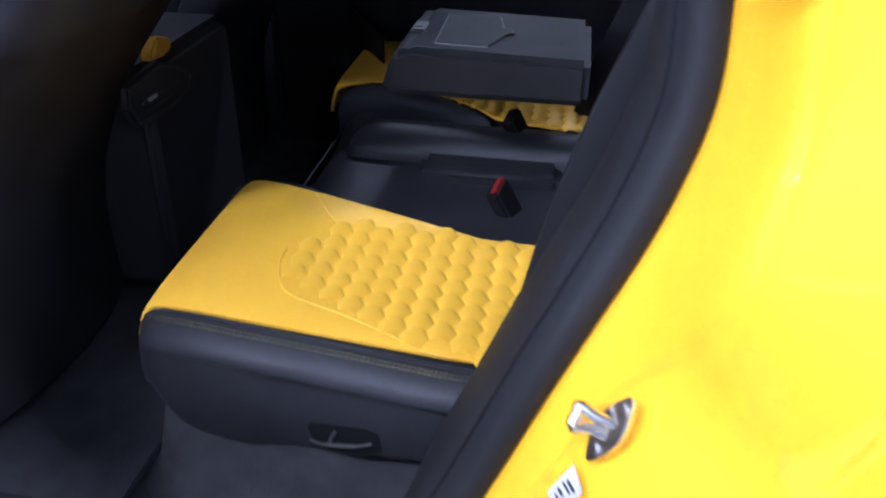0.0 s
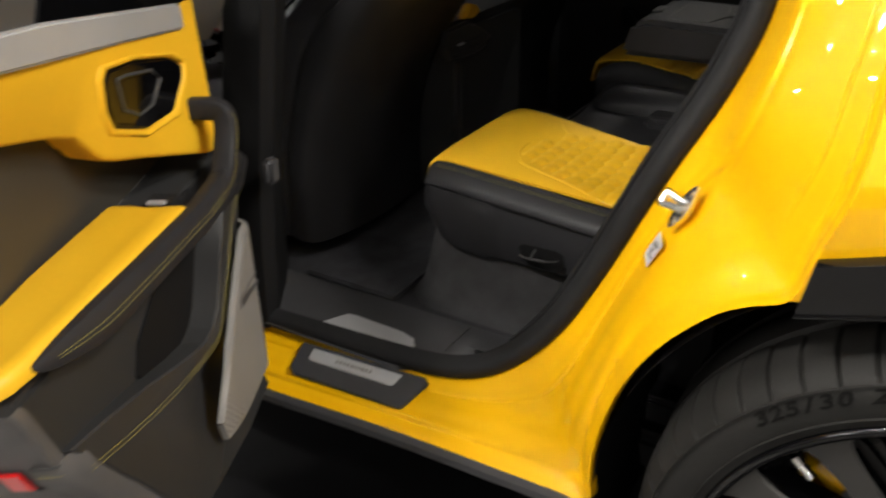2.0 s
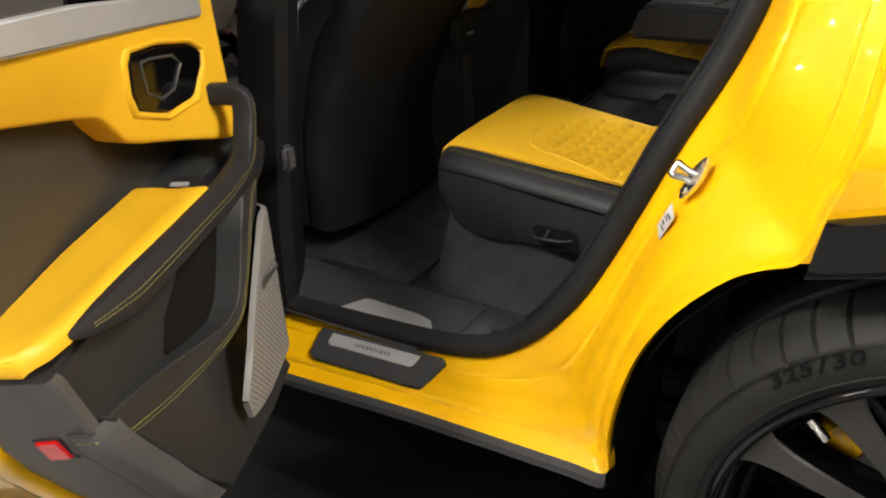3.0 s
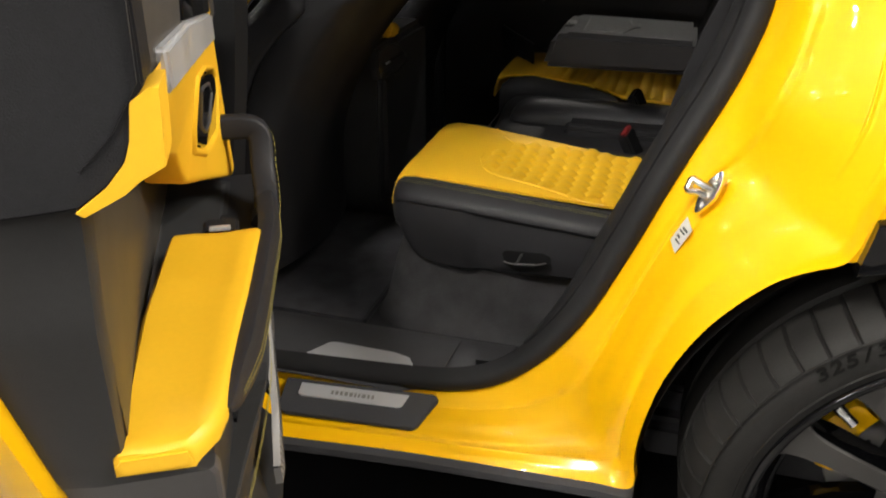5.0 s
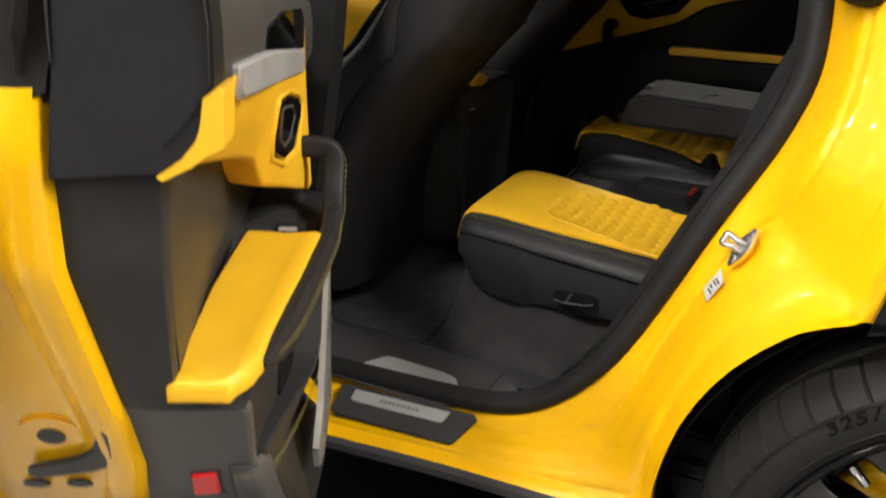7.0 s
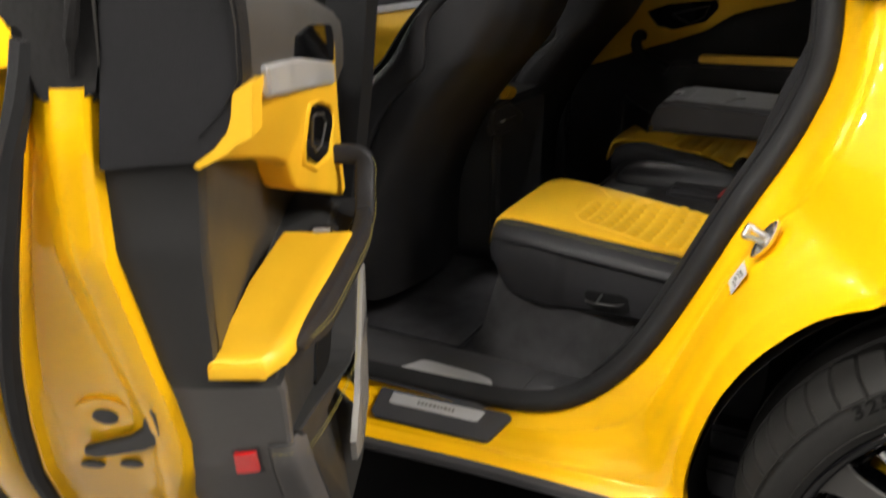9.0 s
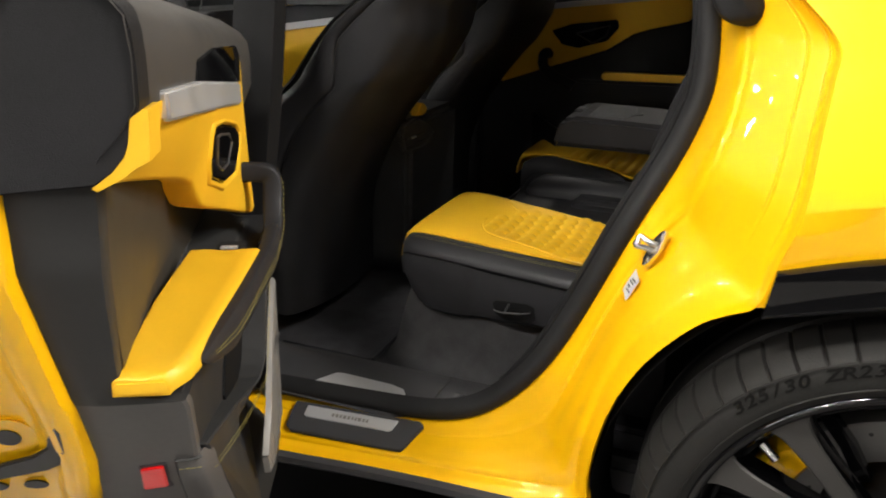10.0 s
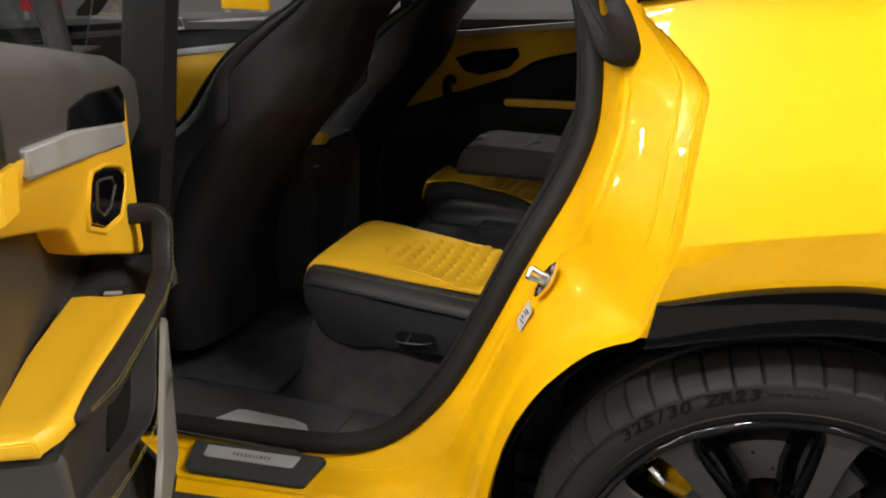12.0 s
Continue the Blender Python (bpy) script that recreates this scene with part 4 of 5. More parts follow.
def armrest():
    """The folded-down centre armrest with a lidded tray."""
    ar = empty("armrest", car)
    b = prism([(-0.503, 0.7605), (-0.15, 0.7605), (-0.15, 0.838), (-0.452, 0.845), (-0.480, 0.832)], lambda a, z, c: (a, c, z), 0.925, 1.20, 0.012, 4)
    part("body", b, SEATBLACK, ar, "black leather folding armrest")
    lid = [(-0.412, 0.962), (-0.322, 0.962), (-0.300, 1.04), (-0.286, 1.05), (-0.290, 1.075), (-0.306, 1.08), (-0.318, 1.155), (-0.416, 1.155)]
    part("lid", prism(lid, lambda a, bb, c: (a, bb, c), 0.836, 0.8445, 0.002), SEATBLACK, ar, "black lid")
    part("lid_groove", tube([(a, bb, 0.8425) for a, bb in lid + lid[:1]], 0.0022, 6), INK, ar, "dark joint round the lid")
    part("latch", prism([(-0.466, 1.025), (-0.440, 1.025), (-0.440, 1.085), (-0.466, 1.085)], lambda a, bb, c: (a, bb, c), 0.832, 0.8475, 0.003), LEVER, ar, "grey latch")
    part("latch_slot", prism([(-0.461, 1.04), (-0.447, 1.04), (-0.447, 1.07), (-0.461, 1.07)], lambda a, bb, c: (a, bb, c), 0.844, 0.849, 0.001), INK, ar)


armrest()


# ---- front seats ----
def front_seat(dy):
    fs = empty("front_seat", car)
    # (x, z) of the front edge, the stepped seam on the side, and the corner where the side turns into the back
    front = by_index([(-1.12, 0.42), (-1.13, 0.66), (-1.10, 0.85), (-1.04, 0.899), (-0.994, 0.932), (-0.953, 0.968), (-0.922, 1.011), (-0.882, 1.061), (-0.834, 1.110), (-0.753, 1.170), (-0.689, 1.212), (-0.63, 1.29)], 60)
    seam = by_index([(-1.04, 0.41), (-1.02, 0.64), (-0.965, 0.82), (-0.919, 0.8915), (-0.895, 0.917), (-0.853, 0.952), (-0.843, 0.975), (-0.838, 1.050), (-0.816, 1.082), (-0.744, 1.145), (-0.676, 1.199), (-0.60, 1.28)], 60)
    back = by_index([(-0.99, 0.40), (-0.985, 0.60), (-0.935, 0.745), (-0.885, 0.83), (-0.845, 0.885), (-0.79, 0.952), (-0.76, 0.985), (-0.728, 1.035), (-0.708, 1.075), (-0.694, 1.130), (-0.655, 1.185), (-0.58, 1.27)], 60)
    rows = []
    for f, y in ((0.0, 0.040), (0.12, 0.012), (0.35, -0.003), (0.65, -0.004), (0.90, 0.000), (0.965, 0.003), (1.0, 0.008)):
        rows.append([(x, dy + 0.36 + y, z) for x, z in front + f * (seam - front)])
    part("side_bolster", loft(rows), SEATBLACK, fs, "black leather seat side")
    rows = []
    for f, y in ((0.0, 0.368), (0.03, 0.362), (0.10, 0.360), (0.5, 0.362), (0.85, 0.368), (1.0, 0.376)):
        rows.append([(x, dy + y, z) for x, z in seam + f * (back - seam)])
    for y, b in ((0.388, 0.010), (0.41, 0.020), (0.46, 0.034), (0.53, 0.044), (0.6, 0.047), (0.67, 0.044), (0.74, 0.034), (0.79, 0.020), (0.812, 0.010), (0.824, 0.0)):
        rows.append([(x + b, dy + y, z) for x, z in back])
    part("back_shell", loft(rows), SEATBLACK, fs, "black leather seat back")
    part("shell_seam", tube([(x, dy + 0.367, z) for x, z in seam], 0.0016, 6), INK, fs)
    edge_line = front + 0.20 * (seam - front)
    part("stitching", stitches([(x, dy + 0.3625, z) for x, z in edge_line[16:]], 0.0045, 0.0025, 0.0005), DIMSTITCH, fs)
    rows = []
    for y in (0.40, 0.5, 0.7, 0.80):
        rows.append([(x - 0.02, dy + y, z) for x, z in front])
    part("seat_front", thick(loft(rows), 0.004), SEATBLACK, fs)
    part("cushion", rbox(-1.55, -1.0, dy + 0.36, dy + 0.84, 0.45, 0.64, 0.05, 4), SEATBLACK, fs)
    part("seat_rail", rbox(-1.5, -1.15, dy + 0.4, dy + 0.8, 0.34, 0.45, 0.02), PLASTIC, fs)
    part("headrest", rbox(-0.77, -0.66, dy + 0.46, dy + 0.74, 1.30, 1.47, 0.04, 4), SEATBLACK, fs)
    return fs


front_seat(0.0)
front_seat(0.80)


def rear_console():
    """The vents at the back of the centre console, topped by a yellow lip."""
    rc = empty("rear_console", car)
    part("body", rbox(-1.4, -0.86, 0.80, 1.16, 0.40, 0.82, 0.02), DLEATHER, rc, "black centre console")
    part("vent_panel", prism([(0.742, 0.815), (0.85, 0.82), (0.91, 0.795), (0.948, 0.768), (0.938, 0.742), (0.867, 0.732), (0.75, 0.743), (0.733, 0.777)], lambda a, b, c: (c, a, b), -0.87, -0.852, 0.004), DLEATHER, rc, "black vent panel")
    for k in range(3):
        part("vent_slat", tube([(-0.850, 0.77, 0.775 - 0.018 * k), (-0.850, 0.90, 0.772 - 0.018 * k)], 0.002, 6), DLEATHER, rc)
    rim = [(-0.850, a, b) for a, b in ((0.747, 0.811), (0.848, 0.815), (0.905, 0.790), (0.943, 0.767), (0.935, 0.746), (0.867, 0.737), (0.755, 0.748), (0.738, 0.777), (0.747, 0.811))]
    part("vent_rim", tube(rim, 0.0022, 8), LEVER, rc, "dark satin rim round the vent")
    part("vent_slider", rbox(-0.851, -0.845, 0.786, 0.812, 0.773, 0.778, 0.001), ALU, rc, "small bright vent slider")
    part("lip", prism([(0.812, 0.830), (0.842, 0.862), (0.878, 0.853), (0.888, 0.845), (0.888, 0.834), (0.870, 0.824)], lambda a, b, c: (c, a, b), -0.87, -0.846, 0.005), YLEATHER, rc, "yellow leather lip")


rear_console()


def b_pillar():
    rows = []
    for x, y in ((-0.97, 0.30), (-0.905, 0.22), (-0.862, 0.15), (-0.868, 0.125), (-0.90, 0.115), (-0.96, 0.13)):
        rows.append([(x + dx, y + 0.5 * (seal_depth(z) - 0.135), z) for z, dx in ((0.34, -0.045), (0.5, -0.05), (0.65, -0.045), (0.8, -0.03), (0.95, -0.02), (1.1, -0.015), (1.22, -0.01), (1.5, 0.0))])
    part("b_pillar_trim", thick(loft(rows), 0.004), MATT, car, "black centre pillar trim")
    part("belt_anchor", rbox(-0.87, -0.848, 0.118, 0.15, 0.665, 0.715, 0.008), PLASTIC, car)


b_pillar()


def seat_belt():
    """Dark webbing that runs down beside the backrest."""
    a = spline([(-0.02, 0.40, 1.36), (-0.09, 0.41, 1.12), (-0.150, 0.42, 0.95), (-0.190, 0.43, 0.80), (-0.212, 0.44, 0.69)], 24)
    rows = [a + np.array([dx, dy, 0.0]) for dx, dy in ((-0.010, 0.006), (-0.009, 0.001), (0.008, -0.002), (0.025, -0.001), (0.026, 0.006))]
    part("seat_belt", thick(loft(rows), 0.0015), SEATBLACK, car, "black seat belt webbing")


seat_belt()


# ---- the open rear door: u runs from its hinges to its rear edge, n points into the cabin when shut ----
DO, DU, DN = np.array([-0.809, -0.012, 0.0]), np.array([0.479, -0.878, 0.0]), np.array([0.878, 0.479, 0.0])


def dw(u, n, z):
    return DO + u * DU + n * DN + np.array([0, 0, z])


def door_edge(z):
    """How far the door's rear edge lies from its hinges: it follows the wheel arch."""
    return float(np.interp(z, [0.18, 0.22, 0.27, 0.34, 0.41, 0.50, 0.56, 0.61, 0.66, 0.8, 0.95, 1.05, 1.2], [0.12, 0.225, 0.300, 0.373, 0.432, 0.496, 0.533, 0.567, 0.60, 0.66, 0.71, 0.725, 0.72]))


def door_skin(z):
    """Where the latch face meets the weatherstrip."""
    return float(np.interp(z, [0.18, 0.3, 0.45, 0.6, 0.74, 0.85, 0.95, 1.05, 1.1, 1.2], [-0.300, -0.318, -0.310, -0.284, -0.258, -0.230, -0.197, -0.168, -0.152, -0.13]))


def ring_loft(rows):
    """A closed tube through rings of points, capped at both ends."""
    return loft(list(np.array(rows).transpose(1, 0, 2)), closed=True, caps=True)


def squared(path, a, b, up):
    """A bar of rounded square section along a path: a across, b towards up."""
    p = np.array(path, float)
    tan = np.gradient(p, axis=0)
    tan /= np.linalg.norm(tan, axis=1)[:, None]
    rows = []
    for q, t in zip(p, tan):
        side = np.cross(t, up)
        side /= np.linalg.norm(side)
        over = np.cross(side, t)
        rows.append([q + a * np.sign(math.cos(w)) * abs(math.cos(w)) ** 0.4 * side + b * np.sign(math.sin(w)) * abs(math.sin(w)) ** 0.4 * over for w in np.linspace(0, 2 * math.pi, 16, endpoint=False)])
    return ring_loft(rows)


def bend(u):
    """The trim turns away towards the hinges."""
    return -0.8 * max(0.0, 0.07 - u)


def border(z):
    return float(np.interp(z, [0.45, 0.58, 0.64, 0.70, 0.78, 0.95, 1.1], [-0.030, -0.027, -0.010, 0.0, 0.0, -0.013, -0.004]))


def rear_door():
    dr = empty("rear_door", car)
    zs = np.linspace(0.18, 1.095, 66)
    start = lambda z: -0.158 + min(0.0, border(z))
    # painted shell: end face with a rolled flange and a sunk latch face, then the outer skin
    rows = []
    for k, (du, n) in enumerate(((-0.03, -0.10), (0.0, -0.105), (0.010, -0.112), (0.013, -0.122), (0.011, -0.134), (0.003, -0.143), (-0.004, -0.149), (-0.007, -0.158))):
        rows.append([dw(door_edge(z) + du, n + border(z), z) for z in zs])
    for f, du in ((0.08, -0.0105), (0.2, -0.011), (0.4, -0.0113), (0.6, -0.0113), (0.78, -0.011), (0.86, -0.0105), (0.93, -0.004), (0.97, 0.004), (1.0, 0.004), (1.02, -0.004)):
        rows.append([dw(door_edge(z) + du, start(z) + f * (min(door_skin(z), start(z) - 0.004) - start(z)), z) for z in zs])
    # beyond the weatherstrip the outer skin flares out and runs forward to the hinges
    for dn, du in ((0.022, -0.008), (0.028, 0.002), (0.038, 0.006), (0.055, 0.005), (0.068, -0.002), (0.076, -0.014), (0.080, -0.035)):
        rows.append([dw(door_edge(z) + du, door_skin(z) - dn, z) for z in zs])
    for f in (0.85, 0.6, 0.3, 0.0):
        rows.append([dw(-0.10 + f * (door_edge(z) + 0.065), (door_skin(z) - 0.082) * f + (1 - f) * (0.7 * door_skin(z) - 0.03) - 0.012 * math.sin(math.pi * f), z) for z in zs])
    part("shell", loft(rows), PAINT, dr, "glossy yellow painted door shell")
    # latch openings in the sunk face
    lf = lambda a, b, c: dw(door_edge(b) - 0.0105 + c, a, b)
    disc = lambda cn, cz, rn, rz: [(cn + rn * math.cos(t), cz + rz * math.sin(t)) for t in np.linspace(0, 2 * math.pi, 20, endpoint=False)]
    part("latch_dish", prism(disc(-0.186, 0.742, 0.034, 0.030), lf, -0.004, 0.003, 0.003), PAINT, dr)
    part("latch_hole", prism(disc(-0.186, 0.741, 0.013, 0.012), lf, 0.0, 0.0045), INK, dr, "black bolt hole")
    slot = [(-0.127, 0.772), (-0.122, 0.760), (-0.126, 0.728), (-0.138, 0.704), (-0.155, 0.692), (-0.21, 0.678), (-0.222, 0.684), (-0.218, 0.697), (-0.165, 0.715), (-0.148, 0.729), (-0.140, 0.752)]
    part("latch_slot", prism(slot, lambda a, b, c: dw(door_edge(b) + c + 0.012 * max(0, (a + 0.15) / 0.03), a, b), -0.006, 0.0035, 0.002), INK, dr, "black latch slot")
    for cn in (-0.226, -0.183):
        part("bolt_hole", prism(disc(cn, 0.655, 0.013, 0.0085), lf, 0.0, 0.003), INK, dr)
    # trim: rear end, upper block down to the seam
    top_f = [(-0.113, 1.029), *spline([(-0.108, 1.06), (-0.101, 1.11), (-0.095, 1.165), (-0.08, 1.205), (-0.045, 1.208), (-0.012, 1.188), (0.002, 1.172), (0.006, 1.14), (0.006, 1.10)], 18), (-0.001, 1.091), (-0.004, 1.072), (-0.008, 1.061), (-0.019, 1.048), (-0.036, 1.036)]
    part("upper_end", prism([tuple(p) for p in top_f], lambda a, b, c: dw(door_edge(b) + c, a, b), -0.03, 0.0095, 0.0015, 2), SEATBLACK, dr, "black leather upper end of the door trim")
    # lower end below the seam, with the hollow over the armrest
    # one trim end in two tones: the lower part's light is in its colour
    for name, zs2, m, text in (("upper_trim_end", np.linspace(0.79, 1.062, 26), DLEATHER, "dark leather rear end of the door trim, left in the unlit tone"), ("lower_end", np.linspace(0.28, 0.79, 40), LITLEATHER, "dark grey lower end of the door trim, light put into its tone")):
      rows = []
      for f, du in ((0.0, 0.004), (0.04, 0.010), (0.3, 0.014), (0.7, 0.013), (0.97, 0.011), (1.0, 0.007), (1.005, -0.006)):
          row = []
          for z in (zs2 if name == "upper_trim_end" else np.linspace(0.28 + 0.12 * min(1.0, f), 0.79, 40)):
              inner = float(np.interp(z, [0.44, 0.70, 0.782, 0.794, 0.802, 0.91, 1.03], [0.0, 0.0, 0.004, 0.0, -0.058, -0.048, -0.036]))
              row.append(dw(door_edge(z) + du - 0.012, -0.111 + border(z) + f * (inner + 0.111 - border(z)), z))
          rows.append(row)
      part(name, loft(rows), m, dr, text)
    # inner hollow behind the armrest
    rows = []
    for z in np.linspace(0.80, 1.08, 18):
        row = []
        for u in np.linspace(0.0, 1.0, 24):
            uu = -0.10 + u * (door_edge(z) - 0.015 + 0.10)
            n = float(np.interp(z, [0.80, 0.91, 1.03], [-0.056, -0.048, -0.036])) - 0.012 * math.sin(math.pi * min(1, (1 - u) * 2.2) / 2) - 0.012 * (1 - u)
            row.append(dw(uu, n, z))
        rows.append(row)
    part("inner_panel", loft(rows), OLEATHER, dr, "olive grey leather inner panel")
    # padded waist rail on top
    rows = []
    prof = [(-0.10, 1.11), (-0.098, 1.165), (-0.08, 1.204), (-0.045, 1.206), (-0.012, 1.187), (0.001, 1.17), (0.004, 1.14), (0.003, 1.10), (-0.012, 1.075), (-0.032, 1.055)]
    for u in np.linspace(-0.10, 0.735, 30):
        drop = 0.105 * (0.72 - u) / 0.75
        rows.append([dw(u, n, z - drop * (0.55 + 0.45 * (1.187 - z) / 0.13) - 0.034 * max(0.0, (0.70 - u) / 0.8) * max(0.0, (z - 1.10) / 0.10)) for n, z in prof])
    part("waist_pad", loft(rows, caps=True), WLEATHER, dr, "dark grey leather waist pad")
    # yellow panel: its face leans away towards the lower edge and comes forward again under the grip
    z_up = lambda u: float(np.interp(u, [0.055, 0.067, 0.09, 0.12, 0.30, 0.605, 0.706, 0.73], [1.060, 1.066, 1.040, 1.020, 1.045, 1.090, 1.097, 1.097]))
    z_lo = lambda u: float(np.interp(u, [0.055, 0.075, 0.100, 0.235, 0.320, 0.345, 0.368, 0.390, 0.410, 0.45, 0.55, 0.65, 0.72], [0.817, 0.8165, 0.822, 0.868, 0.896, 0.907, 0.928, 0.949, 0.957, 0.970, 0.996, 1.020, 1.034]))
    n_lo = lambda u: float(np.interp(u, [0.055, 0.10, 0.16, 0.25, 0.34, 0.40, 0.55, 0.72], [0.013, 0.012, 0.004, -0.012, -0.022, -0.023, -0.026, -0.033]))

    def n_at(u, z):
        f = min(1.0, max(0.0, (z_up(u) - z) / (z_up(u) - z_lo(u))))
        return 0.005 + (n_lo(u) - 0.005) * f ** 1.7

    octa = [(0.338, 1.007), (0.269, 1.000), (0.173, 0.979), (0.134, 0.961), (0.140, 0.942), (0.181, 0.910), (0.252, 0.911), (0.323, 0.937), (0.340, 0.962), (0.346, 0.997)]
    grown = lambda k, kz: [(0.241 + k * (a - 0.241), 0.959 + kz * (b - 0.959)) for a, b in octa]
    us = np.r_[np.linspace(0.056, 0.12, 8), np.linspace(0.127, 0.36, 40), np.linspace(0.365, 0.415, 9), np.linspace(0.43, 0.722, 20)]
    rows = []
    for f in np.r_[np.linspace(0.0, 0.96, 40), 0.985, 1.0]:
        row = [dw(0.0575, n_lo(0.056) - 0.03, z_up(0.056) + f * (z_lo(0.056) - z_up(0.056))), dw(0.0555, n_at(0.056, z_up(0.056) + f * (z_lo(0.056) - z_up(0.056))) - 0.004, z_up(0.056) + f * (z_lo(0.056) - z_up(0.056)))]
        for u in us:
            z = z_up(u) + f * (z_lo(u) - z_up(u))
            row.append(dw(u, n_at(u, z) - (0.0015 if f > 0.995 else 0.0) - (0.02 if within(u, z, grown(1.05, 1.06)) else 0.0), z))
        rows.append(row)
    for back, dz in ((0.004, -0.0012), (0.012, -0.001), (0.04, 0.002)):
        rows.append([rows[41][0] + (0, 0, dz), rows[41][1] + (0, 0, dz)] + [dw(u, n_lo(u) - back, z_lo(u) + dz) for u in us])
    tip = [(0.008, 1.099), (-0.002, 1.092), (-0.005, 1.072), (-0.009, 1.061), (-0.020, 1.048), (-0.038, 1.0345), (-0.034, 1.0315), (-0.012, 1.043), (-0.002, 1.051), (0.011, 1.058), (0.013, 1.099)]
    part("yellow_panel", merged(loft(rows), prism(tip, lambda a, b, c: dw(door_edge(b) + c, a, b), -0.03, 0.0108)), YLEATHER, dr, "smooth yellow leather door panel")
    # brushed bar and tweeter
    bar = [(0.640, 1.072), (0.645, 1.101), (0.45, 1.083), (0.115, 1.036), (0.112, 1.002), (0.30, 1.028)]
    part("trim_bar", prism(bar, lambda a, b, c: dw(a, c, b), 0.0, 0.0105, 0.003, 3), ALU, dr, "brushed aluminium trim bar")
    twt = [(0.462, 1.084), (0.447, 1.106), (0.33, 1.108), (0.10, 1.090), (0.065, 1.072), (0.075, 1.030)]
    part("tweeter_cover", prism(twt, lambda a, b, c: dw(a, c, b), -0.002, 0.006, 0.002), GLOSS, dr, "gloss black tweeter cover")
    # inner handle, set into a soft moulded rim
    ring = [(0.322, 0.993), (0.296, 0.991), (0.232, 0.979), (0.209, 0.963), (0.237, 0.937), (0.270, 0.935), (0.307, 0.953)]
    rim = [[dw(a, n_at(a, b) + c, b) for a, b in closed + closed[:1]] for closed, c in ((grown(1.20, 1.24), -0.004), (grown(1.17, 1.20), 0.0012), (grown(1.13, 1.15), 0.0034), (grown(1.08, 1.09), 0.0030), (grown(1.03, 1.035), 0.0005), (grown(1.0, 1.0), -0.006))]
    part("handle_rim", loft(rim), YLEATHER, dr)
    part("handle_recess", prism(octa, lambda a, b, c: dw(a, n_at(a, b) + c, b), -0.012, 0.0012, 0.003, 3), GLOSS, dr, "gloss black handle surround")
    part("handle_ring", tube([dw(a, n_at(a, b) + 0.0016, b) for a, b in ring + ring[:1]], 0.0019, 8), SMOKED, dr, "dull silver handle frame")
    part("handle_pull", prism([(0.266 + 0.82 * (a - 0.266), 0.965 + 0.82 * (b - 0.965)) for a, b in ring], lambda a, b, c: dw(a, n_at(a, b) + c, b), -0.004, 0.002, 0.001), GLOSS, dr, "black release lever")
    # armrest
    arm_out = lambda u: float(np.interp(u, [0.28, 0.45, 0.58, 0.625, 0.648, 0.660, 0.669], [0.051, 0.034, 0.0185, 0.0150, 0.009, 0.001, -0.008]))
    rows = []
    for u in np.r_[0.297, 0.299, 0.303, np.linspace(0.312, 0.64, 22), 0.648, 0.655, 0.660, 0.664, 0.667, 0.669]:
        n0 = float(np.interp(u, [0.28, 0.35, 0.48, 0.64, 0.676], [-0.050, -0.055, -0.063, -0.062, -0.064]))
        n1 = arm_out(u)
        z = float(np.interp(u, [0.297, 0.300, 0.306, 0.45, 0.64, 0.660, 0.666, 0.669], [0.822, 0.829, 0.832, 0.832, 0.831, 0.8300, 0.828, 0.825]))
        rows.append([dw(u, n0, z - 0.006), dw(u, n0 + 0.004, z - 0.001), dw(u, 0.75 * n0 + 0.25 * n1, z - 0.0005), dw(u, 0.5 * n0 + 0.5 * n1, z - 0.0025), dw(u, 0.25 * n0 + 0.75 * n1, z - 0.001), dw(u, n1 - 0.008, z), dw(u, n1 - 0.003, z - 0.003), dw(u, n1, z - 0.010), dw(u, n1 - 0.001, z - 0.019), dw(u, n0, z - 0.019)])
    part("armrest", ring_loft(rows), YLEATHER, dr, "smooth yellow leather armrest")
    part("armrest_lip", prism([(-0.060, 0.8075), (-0.012, 0.8085), (-0.008, 0.8125), (-0.012, 0.8235), (-0.059, 0.8225), (-0.064, 0.816)], lambda a, b, c: dw(0.6675 + c, a, b), 0.0, 0.004, 0.0018, 2), YLEATHER, dr, "yellow leather lip at the armrest's end")
    part("armrest_switch", prism([(0.245, -0.02), (0.285, -0.02), (0.285, 0.02), (0.245, 0.02)], lambda a, b, c: dw(a, b, c), 0.79, 0.822, 0.003), SEATBLACK, dr, "black window switch")
    part("switch_cap", prism([(0.277, -0.012), (0.286, -0.012), (0.286, 0.012), (0.277, 0.012)], lambda a, b, c: dw(a, b, c), 0.822, 0.8265, 0.001), ALU, dr, "silver switch tip")
    part("switch_tray", prism([(0.02, -0.05), (0.30, -0.05), (0.29, 0.05), (0.12, 0.06), (0.02, 0.04)], lambda a, b, c: dw(a, b, c), 0.77, 0.795, 0.006), SEATBLACK, dr)
    # pull handle and the stitched strip that it runs into
    pull = spline([dw(0.128, -0.025, 0.896), dw(0.128, 0.0, 0.897), dw(0.129, 0.032, 0.897), dw(0.130, 0.046, 0.894), dw(0.132, 0.052, 0.886), dw(0.137, 0.0535, 0.870), dw(0.148, 0.053, 0.848), dw(0.168, 0.054, 0.826), dw(0.195, 0.053, 0.813), dw(0.24, 0.050, 0.808)], 44)
    part("pull_handle", squared(pull, 0.0150, 0.0115, DU), BLEATHER, dr, "black leather pull handle with yellow stitching")
    rows = []
